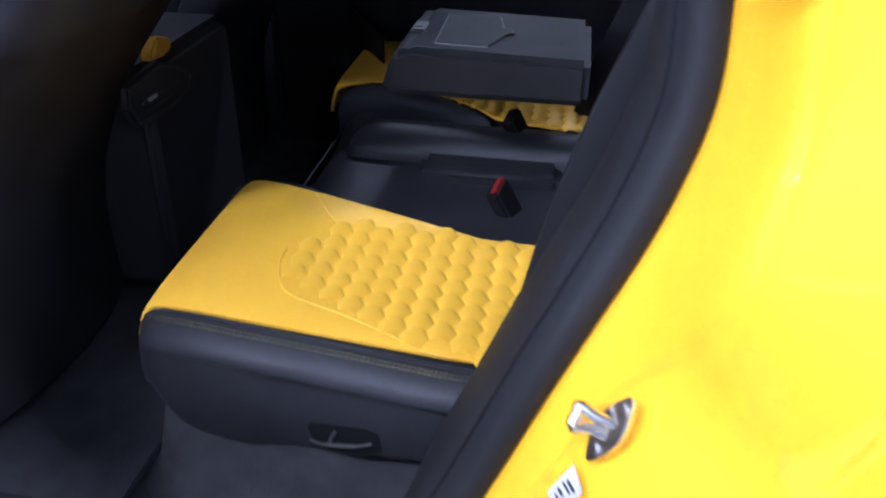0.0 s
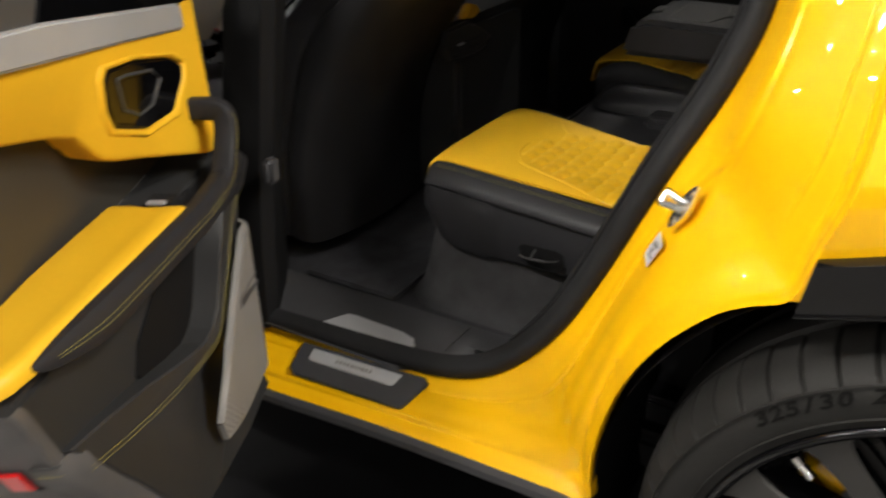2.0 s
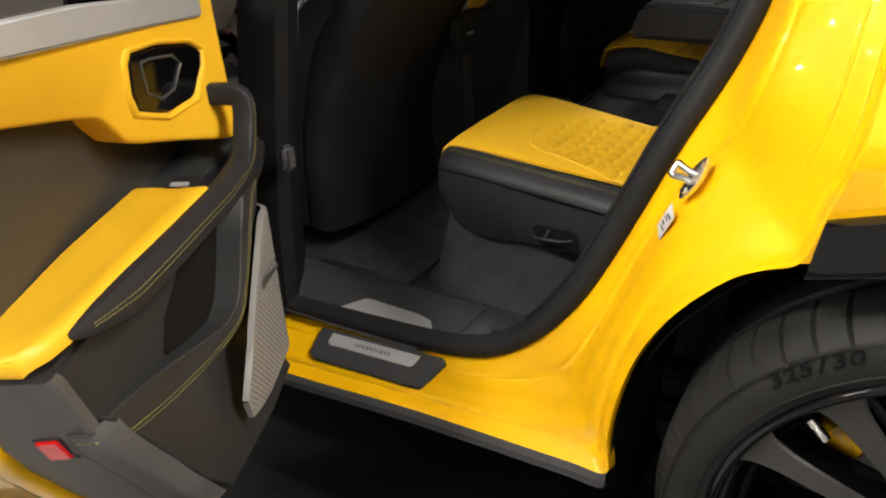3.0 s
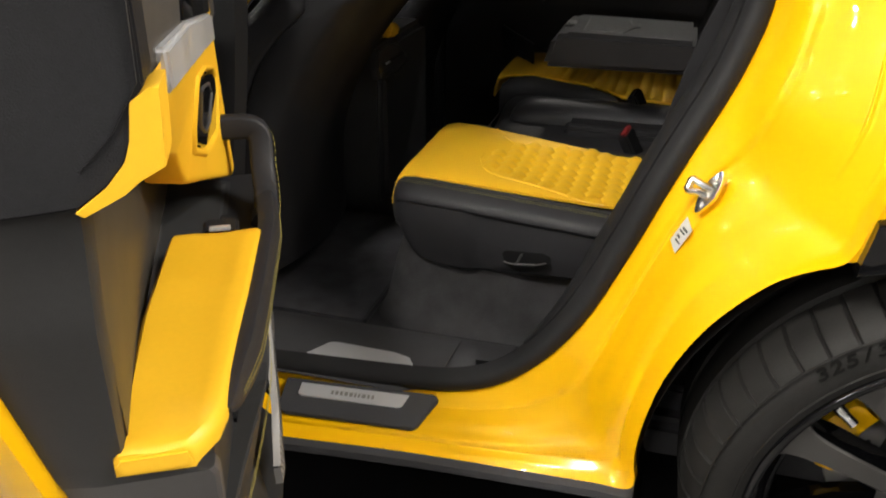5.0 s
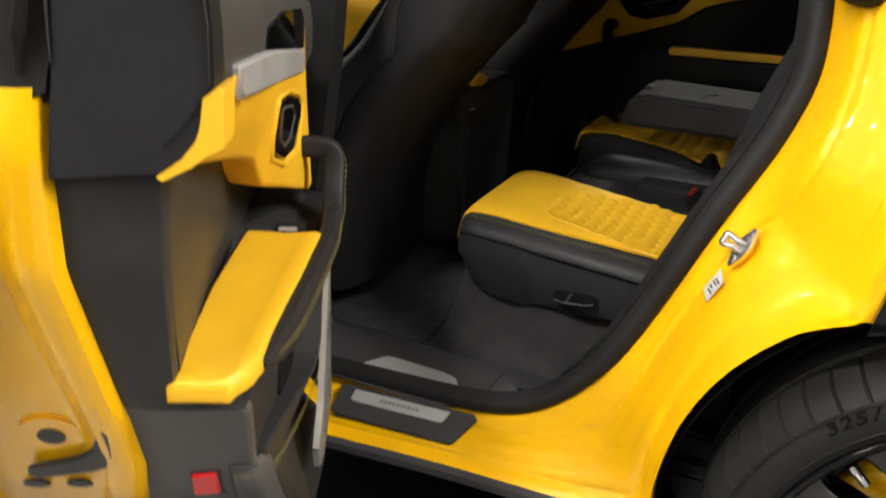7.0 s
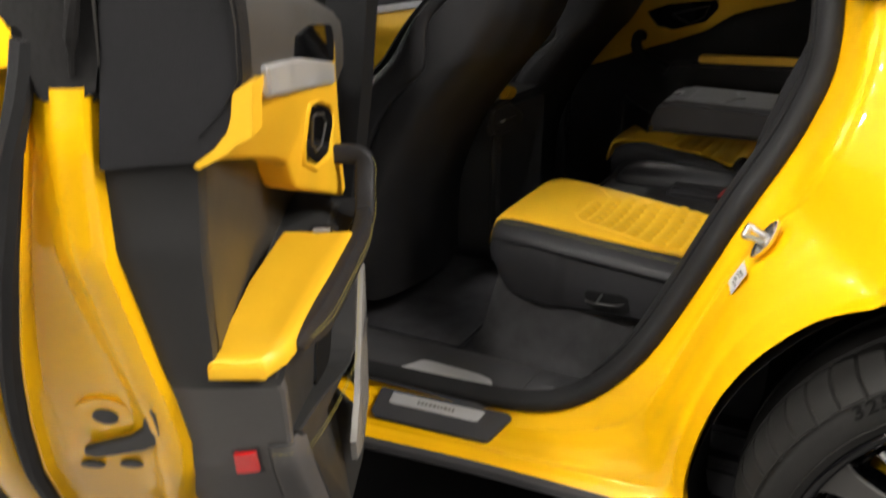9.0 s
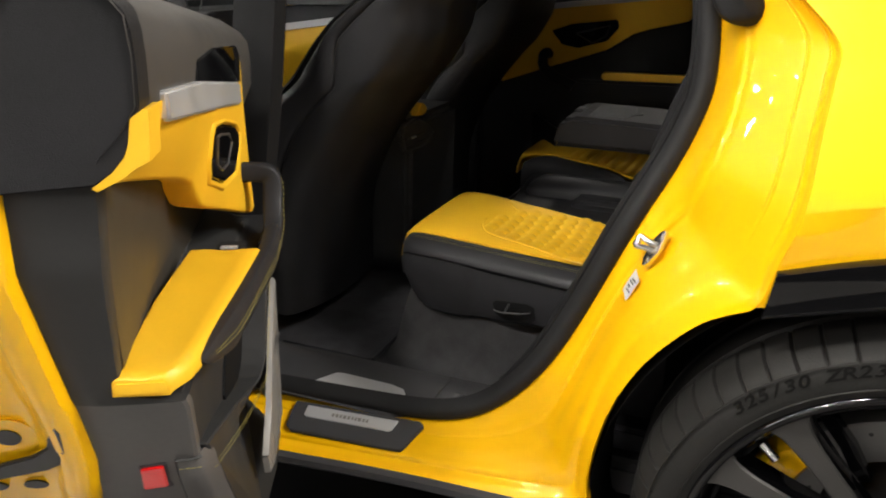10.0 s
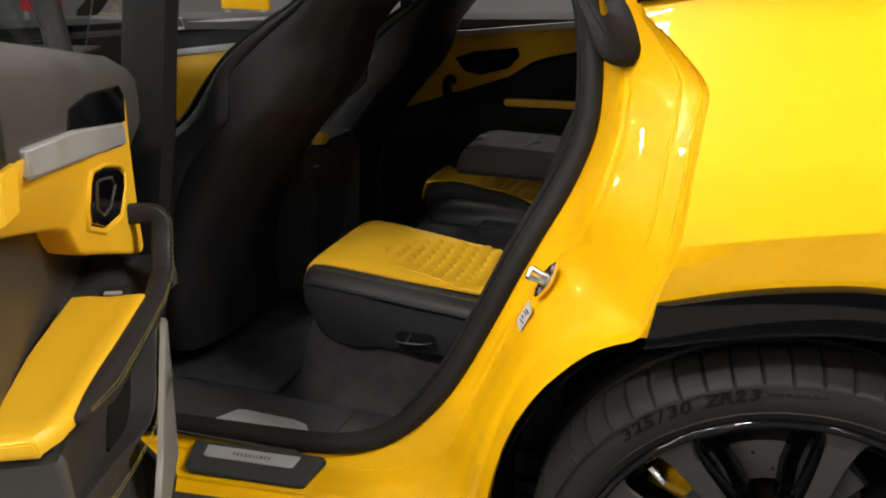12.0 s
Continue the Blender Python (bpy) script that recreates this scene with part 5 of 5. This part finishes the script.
    for u in np.r_[np.linspace(0.17, 0.58, 26), 0.60, 0.612, 0.620, 0.625]:
        n1 = arm_out(u)
        e = math.sqrt(max(0.0, min(1.0, (0.626 - u) / 0.10)))
        h = 0.034 * e + 0.003
        rows.append([dw(u, n1 - 0.008, 0.822 + 0.004 * e), dw(u, n1 + 0.003 * e, 0.822 + 0.0075 * e), dw(u, n1 + 0.010 * e, 0.822 + 0.006 * e), dw(u, n1 + 0.0155 * e, 0.821 - 0.001 * e), dw(u, n1 + 0.017 * e, 0.825 - 0.6 * h), dw(u, n1 + 0.012 * e, 0.825 - h), dw(u, n1 - 0.008, 0.823 - h)])
    part("pull_strip", ring_loft(rows), BLEATHER, dr, "black leather strip along the armrest")
    for k, w in ((3, 0.55), (3, 0.2)):
        part("stitching", stitches([r[k] * w + r[k + 1] * (1 - w) + 0.0006 * DN for r in rows[3:-3]], 0.0042, 0.0022, 0.00045), STITCH, dr, "yellow stitching")
    part("stitching", stitches([p + 0.0168 * DN + 0.004 * DU for p in pull[12:40]]), STITCH, dr, "yellow stitching")
    # lower panel, pocket front, speaker grille
    low = [(-0.10, 0.81), (0.0, 0.805), (0.07, 0.80), (0.30, 0.795), (0.648, 0.79), (0.634, 0.755), (0.607, 0.69), (0.552, 0.60), (0.472, 0.475), (0.425, 0.41), (0.31, 0.395), (0.05, 0.365), (-0.12, 0.36)]
    part("lower_panel", prism(low, lambda a, b, c: dw(a, c + bend(a), b), -0.1, 0.0, 0.006), DLEATHER, dr, "dark grey leather lower door panel")
    pocket = [(0.597, 0.702), (0.534, 0.689), (0.445, 0.666), (0.355, 0.638), (0.302, 0.625), (0.269, 0.629), (0.245, 0.645), (0.222, 0.675), (0.20, 0.708), (0.165, 0.755), (0.12, 0.775), (0.07, 0.78), (0.0, 0.76), (-0.06, 0.72),
              (-0.07, 0.53), (-0.03, 0.41), (0.07, 0.385), (0.20, 0.39), (0.335, 0.401), (0.385, 0.405), (0.438, 0.468), (0.499, 0.562), (0.563, 0.659)]
    pk = lambda a, b, c: dw(a, c + 0.028 - 0.035 * min(1.1, max(0, (a - 0.25) / 0.38)) + bend(a), b)
    part("door_pocket", prism(pocket, pk, -0.03, 0.012, 0.002, 1), DLEATHER, dr, "dark grey leather door pocket")
    for off in (0.0, 0.006):
        line = spline([(0.574, 0.662 - off), (0.485, 0.638 - off), (0.383, 0.617 - off), (0.288, 0.607 - off), (0.255, 0.612 - off), (0.225 - off, 0.635 - off), (0.177 - off, 0.685 - off), (0.135 - off, 0.735 - off), (0.10, 0.752 - off), (0.07, 0.756 - off)], 50)
        part("pocket_stitching", stitches([pk(a, b, 0.0123) for a, b in line], 0.0045, 0.0022, 0.00045), STITCH, dr, "yellow stitching")
    # flat sheet on the panel; the pocket mouth's shade is in its colour
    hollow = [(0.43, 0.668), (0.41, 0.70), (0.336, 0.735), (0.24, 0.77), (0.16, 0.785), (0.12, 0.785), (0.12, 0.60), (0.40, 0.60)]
    part("pocket_shade", prism(hollow, lambda a, b, c: dw(a, c, b), -0.002, 0.003), MATT, dr, "black sheet standing for the shade inside the door pocket")
    g_top = lambda u: float(np.interp(u, [-0.04, -0.02, 0.03, 0.07, 0.10, 0.15, 0.23, 0.296], [0.565, 0.64, 0.685, 0.694, 0.690, 0.645, 0.569, 0.484]))
    g_low = lambda u: float(np.interp(u, [-0.04, -0.01, 0.07, 0.20, 0.288, 0.296], [0.555, 0.47, 0.425, 0.428, 0.446, 0.480]))
    plate = []
    for u in np.linspace(-0.04, 0.296, 36):
        a, b = g_low(u), g_top(u)
        plate.append([pk(u, a, 0.006), pk(u, a + 0.0005, 0.0145), *[pk(u, a + f * (b - a), 0.0155) for f in np.linspace(0.02, 0.98, 14)], pk(u, b - 0.0005, 0.0145), pk(u, b, 0.006)])
    part("speaker_grille", loft(plate), GRILLE, dr, "silver perforated speaker grille")
    bms = []
    for i in range(33):
        for j in range(49):
            a, b = -0.035 + i * 0.0105 + (j % 2) * 0.00525, 0.405 + j * 0.0062
            if -0.035 < a < 0.29 and g_low(a) + 0.006 < b < g_top(a) - 0.006:
                bms.append(prism([(a + 0.0018 * math.cos(t), b + 0.0018 * math.sin(t)) for t in (0, 1.05, 2.09, 3.14, 4.19, 5.24)], pk, 0.0152, 0.0159))
    part("grille_strut", prism([(0.165, 0.594), (0.158, 0.610), (0.07, 0.606), (-0.03, 0.58), (-0.03, 0.56), (0.07, 0.588)], pk, 0.012, 0.0175, 0.001), LITLEATHER, dr)
    gh = part("perforation", merged(*bms), INK, dr)
    gh["kind"] = "stuff"
    # reflector
    ref = [(-0.066, 0.645), (-0.038, 0.651), (-0.037, 0.690), (-0.062, 0.686)]
    rf = lambda a, b, c: dw(door_edge(b) + 0.0015 + c, a, b)
    part("reflector_frame", prism([(-0.068, 0.641), (-0.034, 0.647), (-0.034, 0.694), (-0.064, 0.690)], rf, -0.003, 0.002, 0.001), PLASTIC, dr)
    part("reflector", prism(ref, rf, 0.0, 0.005, 0.0015), REDLENS, dr, "red plastic reflector")
    # rear corner of the pocket
    rows = []
    for z in np.linspace(0.405, 0.696, 28):
        n0 = float(np.interp(z, [0.46, 0.59, 0.696], [-0.03, -0.026, -0.023]))
        n1 = float(np.interp(z, [0.46, 0.60, 0.680, 0.696], [0.018, 0.011, 0.009, 0.004]))
        e = door_edge(z)
        rows.append([dw(e - 0.012, n0, z), dw(e + 0.0025, n0 + 0.0005, z), dw(e + 0.004, n0 + 0.002, z), dw(e + 0.003, 0.5 * (n0 + n1), z), dw(e - 0.001, n1 - 0.009, z), dw(e - 0.006, n1 - 0.005, z), dw(e - 0.034, n1 + 0.003, z), dw(e - 0.04, n1 - 0.008, z)])
    # lit tone again, on the same leather as the pocket
    part("pocket_corner", thick(loft(rows), 0.003), LITLEATHER, dr, "dark grey leather corner of the pocket, in the lit tone")
    part("corner_seam", tube([dw(door_edge(0.697) + 0.0035, -0.023, 0.697), dw(door_edge(0.697) + 0.003, -0.008, 0.697), dw(door_edge(0.697) - 0.003, 0.004, 0.697)], 0.0014, 6), INK, dr)
    part("corner_joint", tube([dw(door_edge(z) + 0.002, float(np.interp(z, [0.46, 0.59, 0.696], [-0.0305, -0.0265, -0.0235])), z) for z in np.linspace(0.46, 0.696, 14)], 0.0013, 6), INK, dr)
    part("corner_stitching", stitches([dw(door_edge(0.682) + 0.0042, -0.021, 0.682), dw(door_edge(0.682) + 0.0035, -0.008, 0.682), dw(door_edge(0.682) - 0.001, 0.004, 0.681)], 0.0042, 0.0022, 0.00045), STITCH, dr, "yellow stitching")
    # window: channel, pane, rear post of the frame
    part("window_channel", tube([dw(0.735, -0.115, 1.185), dw(0.4, -0.115, 1.15), dw(-0.12, -0.115, 1.105)], 0.022, 10), RUBBER, dr, "black rubber window channel")
    fe = [(-0.101, 1.088), (-0.118, 1.080), (-0.138, 1.077), (-0.152, 1.080), (-0.160, 1.105), (-0.160, 1.134), (-0.172, 1.142), (-0.178, 1.165), (-0.17, 1.22), (-0.165, 1.30), (-0.12, 1.30), (-0.088, 1.22), (-0.088, 1.165)]
    part("frame_end", prism(fe, lambda a, b, c: dw(0.722 + c - 0.02 * max(0, (b - 1.15) / 0.1), a, b), -0.12, 0.010, 0.006, 3), SOFTRUBBER, dr, "black rubber end of the window frame")
    part("frame_fold", tube(spline([dw(0.732, -0.108, 1.20), dw(0.735, -0.112, 1.16), dw(0.734, -0.118, 1.13), dw(0.731, -0.122, 1.105)], 16), [0.003] * 4 + [0.0055] * 8 + [0.003] * 4, 8), SOFTRUBBER, dr)
    strip = [dw(door_edge(z) + 0.003, door_skin(z) - 0.011, z) for z in np.linspace(1.13, 0.20, 40)]
    part("weatherstrip", tube(strip, 0.0105, 8), RUBBER, dr, "black rubber weatherstrip")
    part("window_pane", prism([(0.62, 1.17), (0.60, 1.30), (0.0, 1.55), (-0.09, 1.10)], lambda a, b, c: dw(a, c - 0.25 * (b - 1.1), b), -0.122, -0.118), GLASS, dr, "clear side window glass")
    part("window_frame", tube(spline([dw(-0.10, -0.11, 1.08), dw(-0.10, -0.14, 1.25), dw(-0.07, -0.22, 1.5)], 12), 0.022, 10), RUBBER, dr, "black window frame post")
    return dr


rear_door()


# ---- far side doors ----
def far_rear_door():
    fd = empty("far_rear_door", car)
    yw = 1.66
    fw = lambda a, b, c: (a, yw - c - (0.3 * max(0.0, b - 0.89) if c > 0.001 else 0.0), b)
    base = [(-0.95, 0.29), (-0.25, 0.35), (-0.1, 0.7), (0.0, 1.16), (-0.95, 1.09)]
    part("panel", prism(base, fw, -0.12, 0.0, 0.01), SEATBLACK, fd, "black leather door trim")
    yel = [(-0.88, 0.82), (-0.70, 0.885), (-0.64, 0.905), (-0.50, 0.955), (-0.42, 1.01), (-0.36, 1.03), (-0.24, 1.06), (-0.22, 1.135), (-0.30, 1.13), (-0.73, 1.075), (-0.88, 1.05)]
    part("yellow_panel", prism(yel, fw, 0.0, 0.014, 0.005), YLEATHER, fd, "yellow leather upper panel")
    part("trim_bar", prism([(-0.88, 1.052), (-0.73, 1.077), (-0.22, 1.137), (-0.22, 1.155), (-0.73, 1.094), (-0.88, 1.07)], fw, 0.0, 0.018, 0.003), ALU, fd)
    hs = [(-0.69, 1.01), (-0.62, 1.035), (-0.47, 1.056), (-0.462, 1.03), (-0.50, 0.985), (-0.60, 0.955), (-0.655, 0.965)]
    part("handle_recess", prism(hs, fw, 0.012, 0.022, 0.003), GLOSS, fd)
    ring = [(-0.605, 1.005), (-0.49, 1.036), (-0.505, 1.0), (-0.55, 0.975)]
    part("handle_ring", tube([fw(a, b, 0.025) for a, b in ring + ring[:1]], 0.0028, 6), LEVER, fd, "dull silver handle frame")
    flap = [[(-0.598, 1.39, z), (-0.67, 1.505, z + 0.004), (-0.741, 1.623, z + 0.008)] for z in (0.45, 0.60, 0.718)]
    part("pocket_flap", thick(loft(flap), 0.004), MATT, fd, "black pocket flap")
    part("flap_edge", tube([(-0.598, 1.388, 0.720), (-0.67, 1.503, 0.724), (-0.741, 1.621, 0.728)], 0.0013, 6), LEVER, fd, "thin grey edge of the pocket flap")
    part("pull_handle", tube(spline([fw(-0.70, 0.93, 0.0), fw(-0.71, 0.93, 0.05), fw(-0.70, 0.88, 0.07), fw(-0.60, 0.83, 0.07)], 16), 0.018, 10), SEATBLACK, fd)
    part("armrest", prism([(-0.51, 0.855), (-0.12, 0.865), (-0.12, 0.888), (-0.51, 0.880)], fw, 0.0, 0.055, 0.006), YLEATHER, fd, "yellow leather armrest")
    part("armrest_base", prism([(-0.64, 0.80), (-0.12, 0.78), (-0.12, 0.864), (-0.60, 0.85)], fw, 0.0, 0.05, 0.01), SEATBLACK, fd)


far_rear_door()


def far_front_door():
    fd = empty("far_front_door", car)
    fw = lambda a, b, c: (a, 1.70 - c, b)
    part("panel", prism([(-2.15, 0.29), (-0.97, 0.29), (-0.97, 1.12), (-2.15, 1.02)], fw, -0.12, 0.0, 0.01), BLEATHER, fd, "black leather front door trim")
    tops = [(x, 0.925 + 0.144 * (x + 2.0)) for x in np.linspace(-2.0, -1.2, 9)]
    cover = [[fw(x, z - dz, c) for x, z in tops] for dz, c in ((-0.002, 0.0), (0.0, 0.07), (0.05, 0.078), (0.085, 0.076), (0.10, 0.066), (0.25, 0.0))]
    part("yellow_panel", loft(cover), YLEATHER, fd, "yellow leather door panel")
    part("trim_bar", prism([(-2.0, 0.925), (-1.2, 1.045), (-1.2, 1.068), (-2.0, 0.952)], fw, 0.0, 0.08, 0.003), ALU, fd, "brushed aluminium trim bar")
    part("window_moulding", prism([(-2.05, 1.05), (-1.0, 1.14), (-1.0, 1.152), (-2.05, 1.062)], fw, -0.06, 0.004, 0.002), ALU, fd)
    part("inner_handle", tube([fw(-1.86, 1.09, 0.03), fw(-1.80, 1.095, 0.035), fw(-1.79, 1.06, 0.035), fw(-1.86, 1.05, 0.03)], 0.005, 8), ALU, fd)


far_front_door()


# ---- the rest of the body: far side, roof, bonnet, front door, tail ----
def body_shell():
    part("far_rear_pillar", rbox(-0.1, 0.4, 1.68, 1.8, 0.4, 1.5, 0.02), HEADLINER, car)
    # far side skin
    def flank(y_of, x0, x1, z0, z1, n=24):
        rows = []
        for z in np.linspace(z0, z1, 10):
            rows.append([(x, y_of(x, z), z) for x in np.linspace(x0, x1, n)])
        return thick(loft(rows), 0.004)
    far = lambda x, z: 2.0 + 0.03 * math.sin((z - 0.3) * 3.2) - 0.22 * max(0, -x - 3.1) ** 2 - 0.28 * max(0, x - 0.55) ** 2 - 0.12 * max(0, z - 0.9)
    for x0, x1, z1 in ((-3.75, -3.2, 0.97), (-2.23, -0.2, 1.1), (0.74, 1.1, 1.1)):
        part("far_side_panel", flank(far, x0, x1, 0.28, z1), PAINT, car)
    for x0, x1, z1 in ((-3.2, -2.23, 1.0), (-0.2, 0.74, 1.1)):
        part("far_wing", flank(far, x0, x1, 0.83, z1), PAINT, car)
    near = lambda x, z: 2.0 - far(x, z)
    part("front_door", flank(near, -2.2, -0.985, 0.30, 1.09), PAINT, car, "glossy yellow closed front door")
    part("front_wing", flank(near, -3.2, -2.23, 0.83, 1.0), PAINT, car)
    part("front_side_panel", flank(near, -3.75, -3.2, 0.3, 0.97), PAINT, car)
    # shoulders and side windows
    belt = lambda x: float(np.interp(x, [-2.4, -1.9, -0.9, 0.0, 0.9], [1.06, 1.085, 1.125, 1.16, 1.2]))
    rail = spline([(-2.35, 0.80, 1.08), (-1.75, 0.62, 1.45), (-0.9, 0.60, 1.585), (0.0, 0.59, 1.56), (0.6, 0.62, 1.40), (0.95, 0.70, 1.20)], 40)
    rail_at = lambda x: (float(np.interp(x, rail[:, 0], rail[:, 1])), float(np.interp(x, rail[:, 0], rail[:, 2])))

    def shoulder(side, x0, x1, fs=(0.0, 0.35, 0.7, 1.0)):
        rows = []
        for f in fs:
            rows.append([(x, side(far(x, 1.085) - 0.155 * f ** 1.5), 1.085 + (belt(x) - 1.085) * f) for x in np.linspace(x0, x1, 24)])
        return thick(loft(rows), 0.004)

    def side_glass(side, x0, x1):
        rows = []
        for f in np.linspace(0, 1, 5):
            row = []
            for x in np.linspace(x0, x1, 12):
                w, z = rail_at(x)
                y0 = far(x, 1.085) - 0.155
                row.append((x, side(y0 + f * (1.0 + w - y0) + 0.02 * math.sin(math.pi * f)), belt(x) + f * (max(z, belt(x) + 0.01) - belt(x))))
            rows.append(row)
        return thick(loft(rows), 0.004)

    rows = []
    for y, dz in ((1.685, -0.035), (1.70, 0.002), (1.76, 0.018), (1.835, 0.024)):
        rows.append([(x, y, belt(x) + dz) for x in np.linspace(-2.4, 0.1, 20)])
    part("window_ledge", thick(loft(rows), 0.004), HEADLINER, car, "black ledge under the side windows")
    same, other = (lambda y: y), (lambda y: 2.0 - y)
    part("far_shoulder", shoulder(same, -2.42, 1.0), PAINT, car)
    part("front_door_shoulder", shoulder(other, -2.42, -0.985, (0.0, 0.2, 0.4)), PAINT, car)
    part("front_window_seal", shoulder(other, -2.42, -0.985, (0.41, 0.6, 0.8, 1.0)), RUBBER, car, "black rubber seal under the front window")
    for side, x0, x1, m in ((same, -2.2, -0.96, GLASS), (same, -0.9, 0.06, GLASS), (same, 0.12, 0.85, GLOSS), (other, -2.2, -1.02, GLASS)):
        part("side_window", side_glass(side, x0, x1), m, car, "clear side window" if m is GLASS else "dark quarter window")
    for x in (-0.93, 0.09):
        w, z = rail_at(x)
        part("window_post", tube([(x, far(x, 1.085) - 0.16, belt(x)), (x, 1.0 + w, z)], 0.032, 8), GLOSS, car)
    # roof, rails
    rows = []
    for x, z, w in ((-1.78, 1.47, 0.60), (-1.4, 1.585, 0.605), (-0.9, 1.64, 0.605), (-0.3, 1.635, 0.60), (0.3, 1.57, 0.60), (0.72, 1.47, 0.62)):
        rows.append([(x, 1.0 + w * s, z - 0.05 * s**4) for s in np.linspace(-1, 1, 14)])
    part("roof", thick(loft(rows), 0.004), PAINT, car, "glossy yellow roof")
    for sgn in (-1, 1):
        part("roof_rail", tube([(x, 1.0 + sgn * w, z) for x, w, z in rail], 0.035, 10), GLOSS, car)
    rows = [[(-2.45 + 0.12 * s * s, 1.0 + 0.84 * s, 1.02) for s in np.linspace(-1, 1, 10)], [(-1.78, 1.0 + 0.6 * s, 1.465) for s in np.linspace(-1, 1, 10)]]
    part("windscreen", thick(loft(rows), 0.004), GLASS, car, "clear windscreen")
    rows = [[(0.72, 1.0 + 0.6 * s, 1.465) for s in np.linspace(-1, 1, 10)], [(1.06 - 0.08 * s * s, 1.0 + 0.78 * s, 1.18) for s in np.linspace(-1, 1, 10)]]
    part("rear_window", thick(loft(rows), 0.004), GLOSS, car, "dark rear window")
    rows = [[(-0.02, 0.150, 1.233), (0.10, 0.142, 1.257), (0.5, 0.125, 1.305), (0.95, 0.25, 1.26)], [(-0.05, 0.35, 1.50), (0.06, 0.36, 1.53), (0.45, 0.385, 1.46), (0.75, 0.37, 1.33)]]
    part("quarter_window", thick(loft([spline(r, 12) for r in rows]), 0.004), GLOSS, car, "dark quarter window")
    # bonnet and nose, tail
    rows = []
    for x, z, w in ((-2.42, 1.03, 0.955), (-2.8, 1.02, 0.965), (-3.3, 0.985, 0.955), (-3.6, 0.93, 0.93), (-3.8, 0.80, 0.90), (-3.86, 0.62, 0.885), (-3.86, 0.42, 0.88), (-3.78, 0.25, 0.86)):
        rows.append([(x + 0.14 * abs(s) ** 3, 1.0 + w * s, z - 0.045 * s**4) for s in np.linspace(-1, 1, 18)])
    part("bonnet", thick(loft(rows), 0.004), PAINT, car, "glossy yellow bonnet and nose")
    rows = []
    for x, z, w in ((1.02, 1.19, 0.80), (1.12, 1.12, 0.88), (1.17, 0.9, 0.90), (1.15, 0.6, 0.90), (1.05, 0.3, 0.87)):
        rows.append([(x - 0.1 * abs(s) ** 3, 1.0 + w * s, z) for s in np.linspace(-1, 1, 16)])
    part("tailgate", thick(loft(rows), 0.004), PAINT, car, "glossy yellow tailgate and bumper")
    rows = []
    for z in np.linspace(0.28, 1.12, 8):
        rows.append([(x, 0.03 + 0.28 * max(0, x - 0.55) ** 2 + 0.02 * (1.1 - z), z) for x in np.linspace(0.80, 1.1, 8)])
    part("rear_bumper_side", thick(loft(rows), 0.004), PAINT, car)
    part("underbody", rbox(-3.3, 0.9, 0.25, 1.75, 0.2, 0.285, 0.02), PLASTIC, car)
    part("dashboard", rbox(-2.34, -1.93, 0.22, 1.78, 0.7, 1.075, 0.04), BLEATHER, car)
    part("rear_bulkhead", rbox(0.12, 0.16, 0.35, 1.68, 0.35, 1.2, 0.01), HEADLINER, car)


body_shell()
for ob in list(bpy.data.objects):
    if ob.type == "MESH" and ob.data.materials and ob.data.materials[0] == GLASS:
        ob.visible_shadow = False
for ob in list(scene.objects):
    if ob.parent is None and ob.type != "CAMERA":
        ob.matrix_basis = Matrix.Scale(SCALE, 4) @ ob.matrix_basis
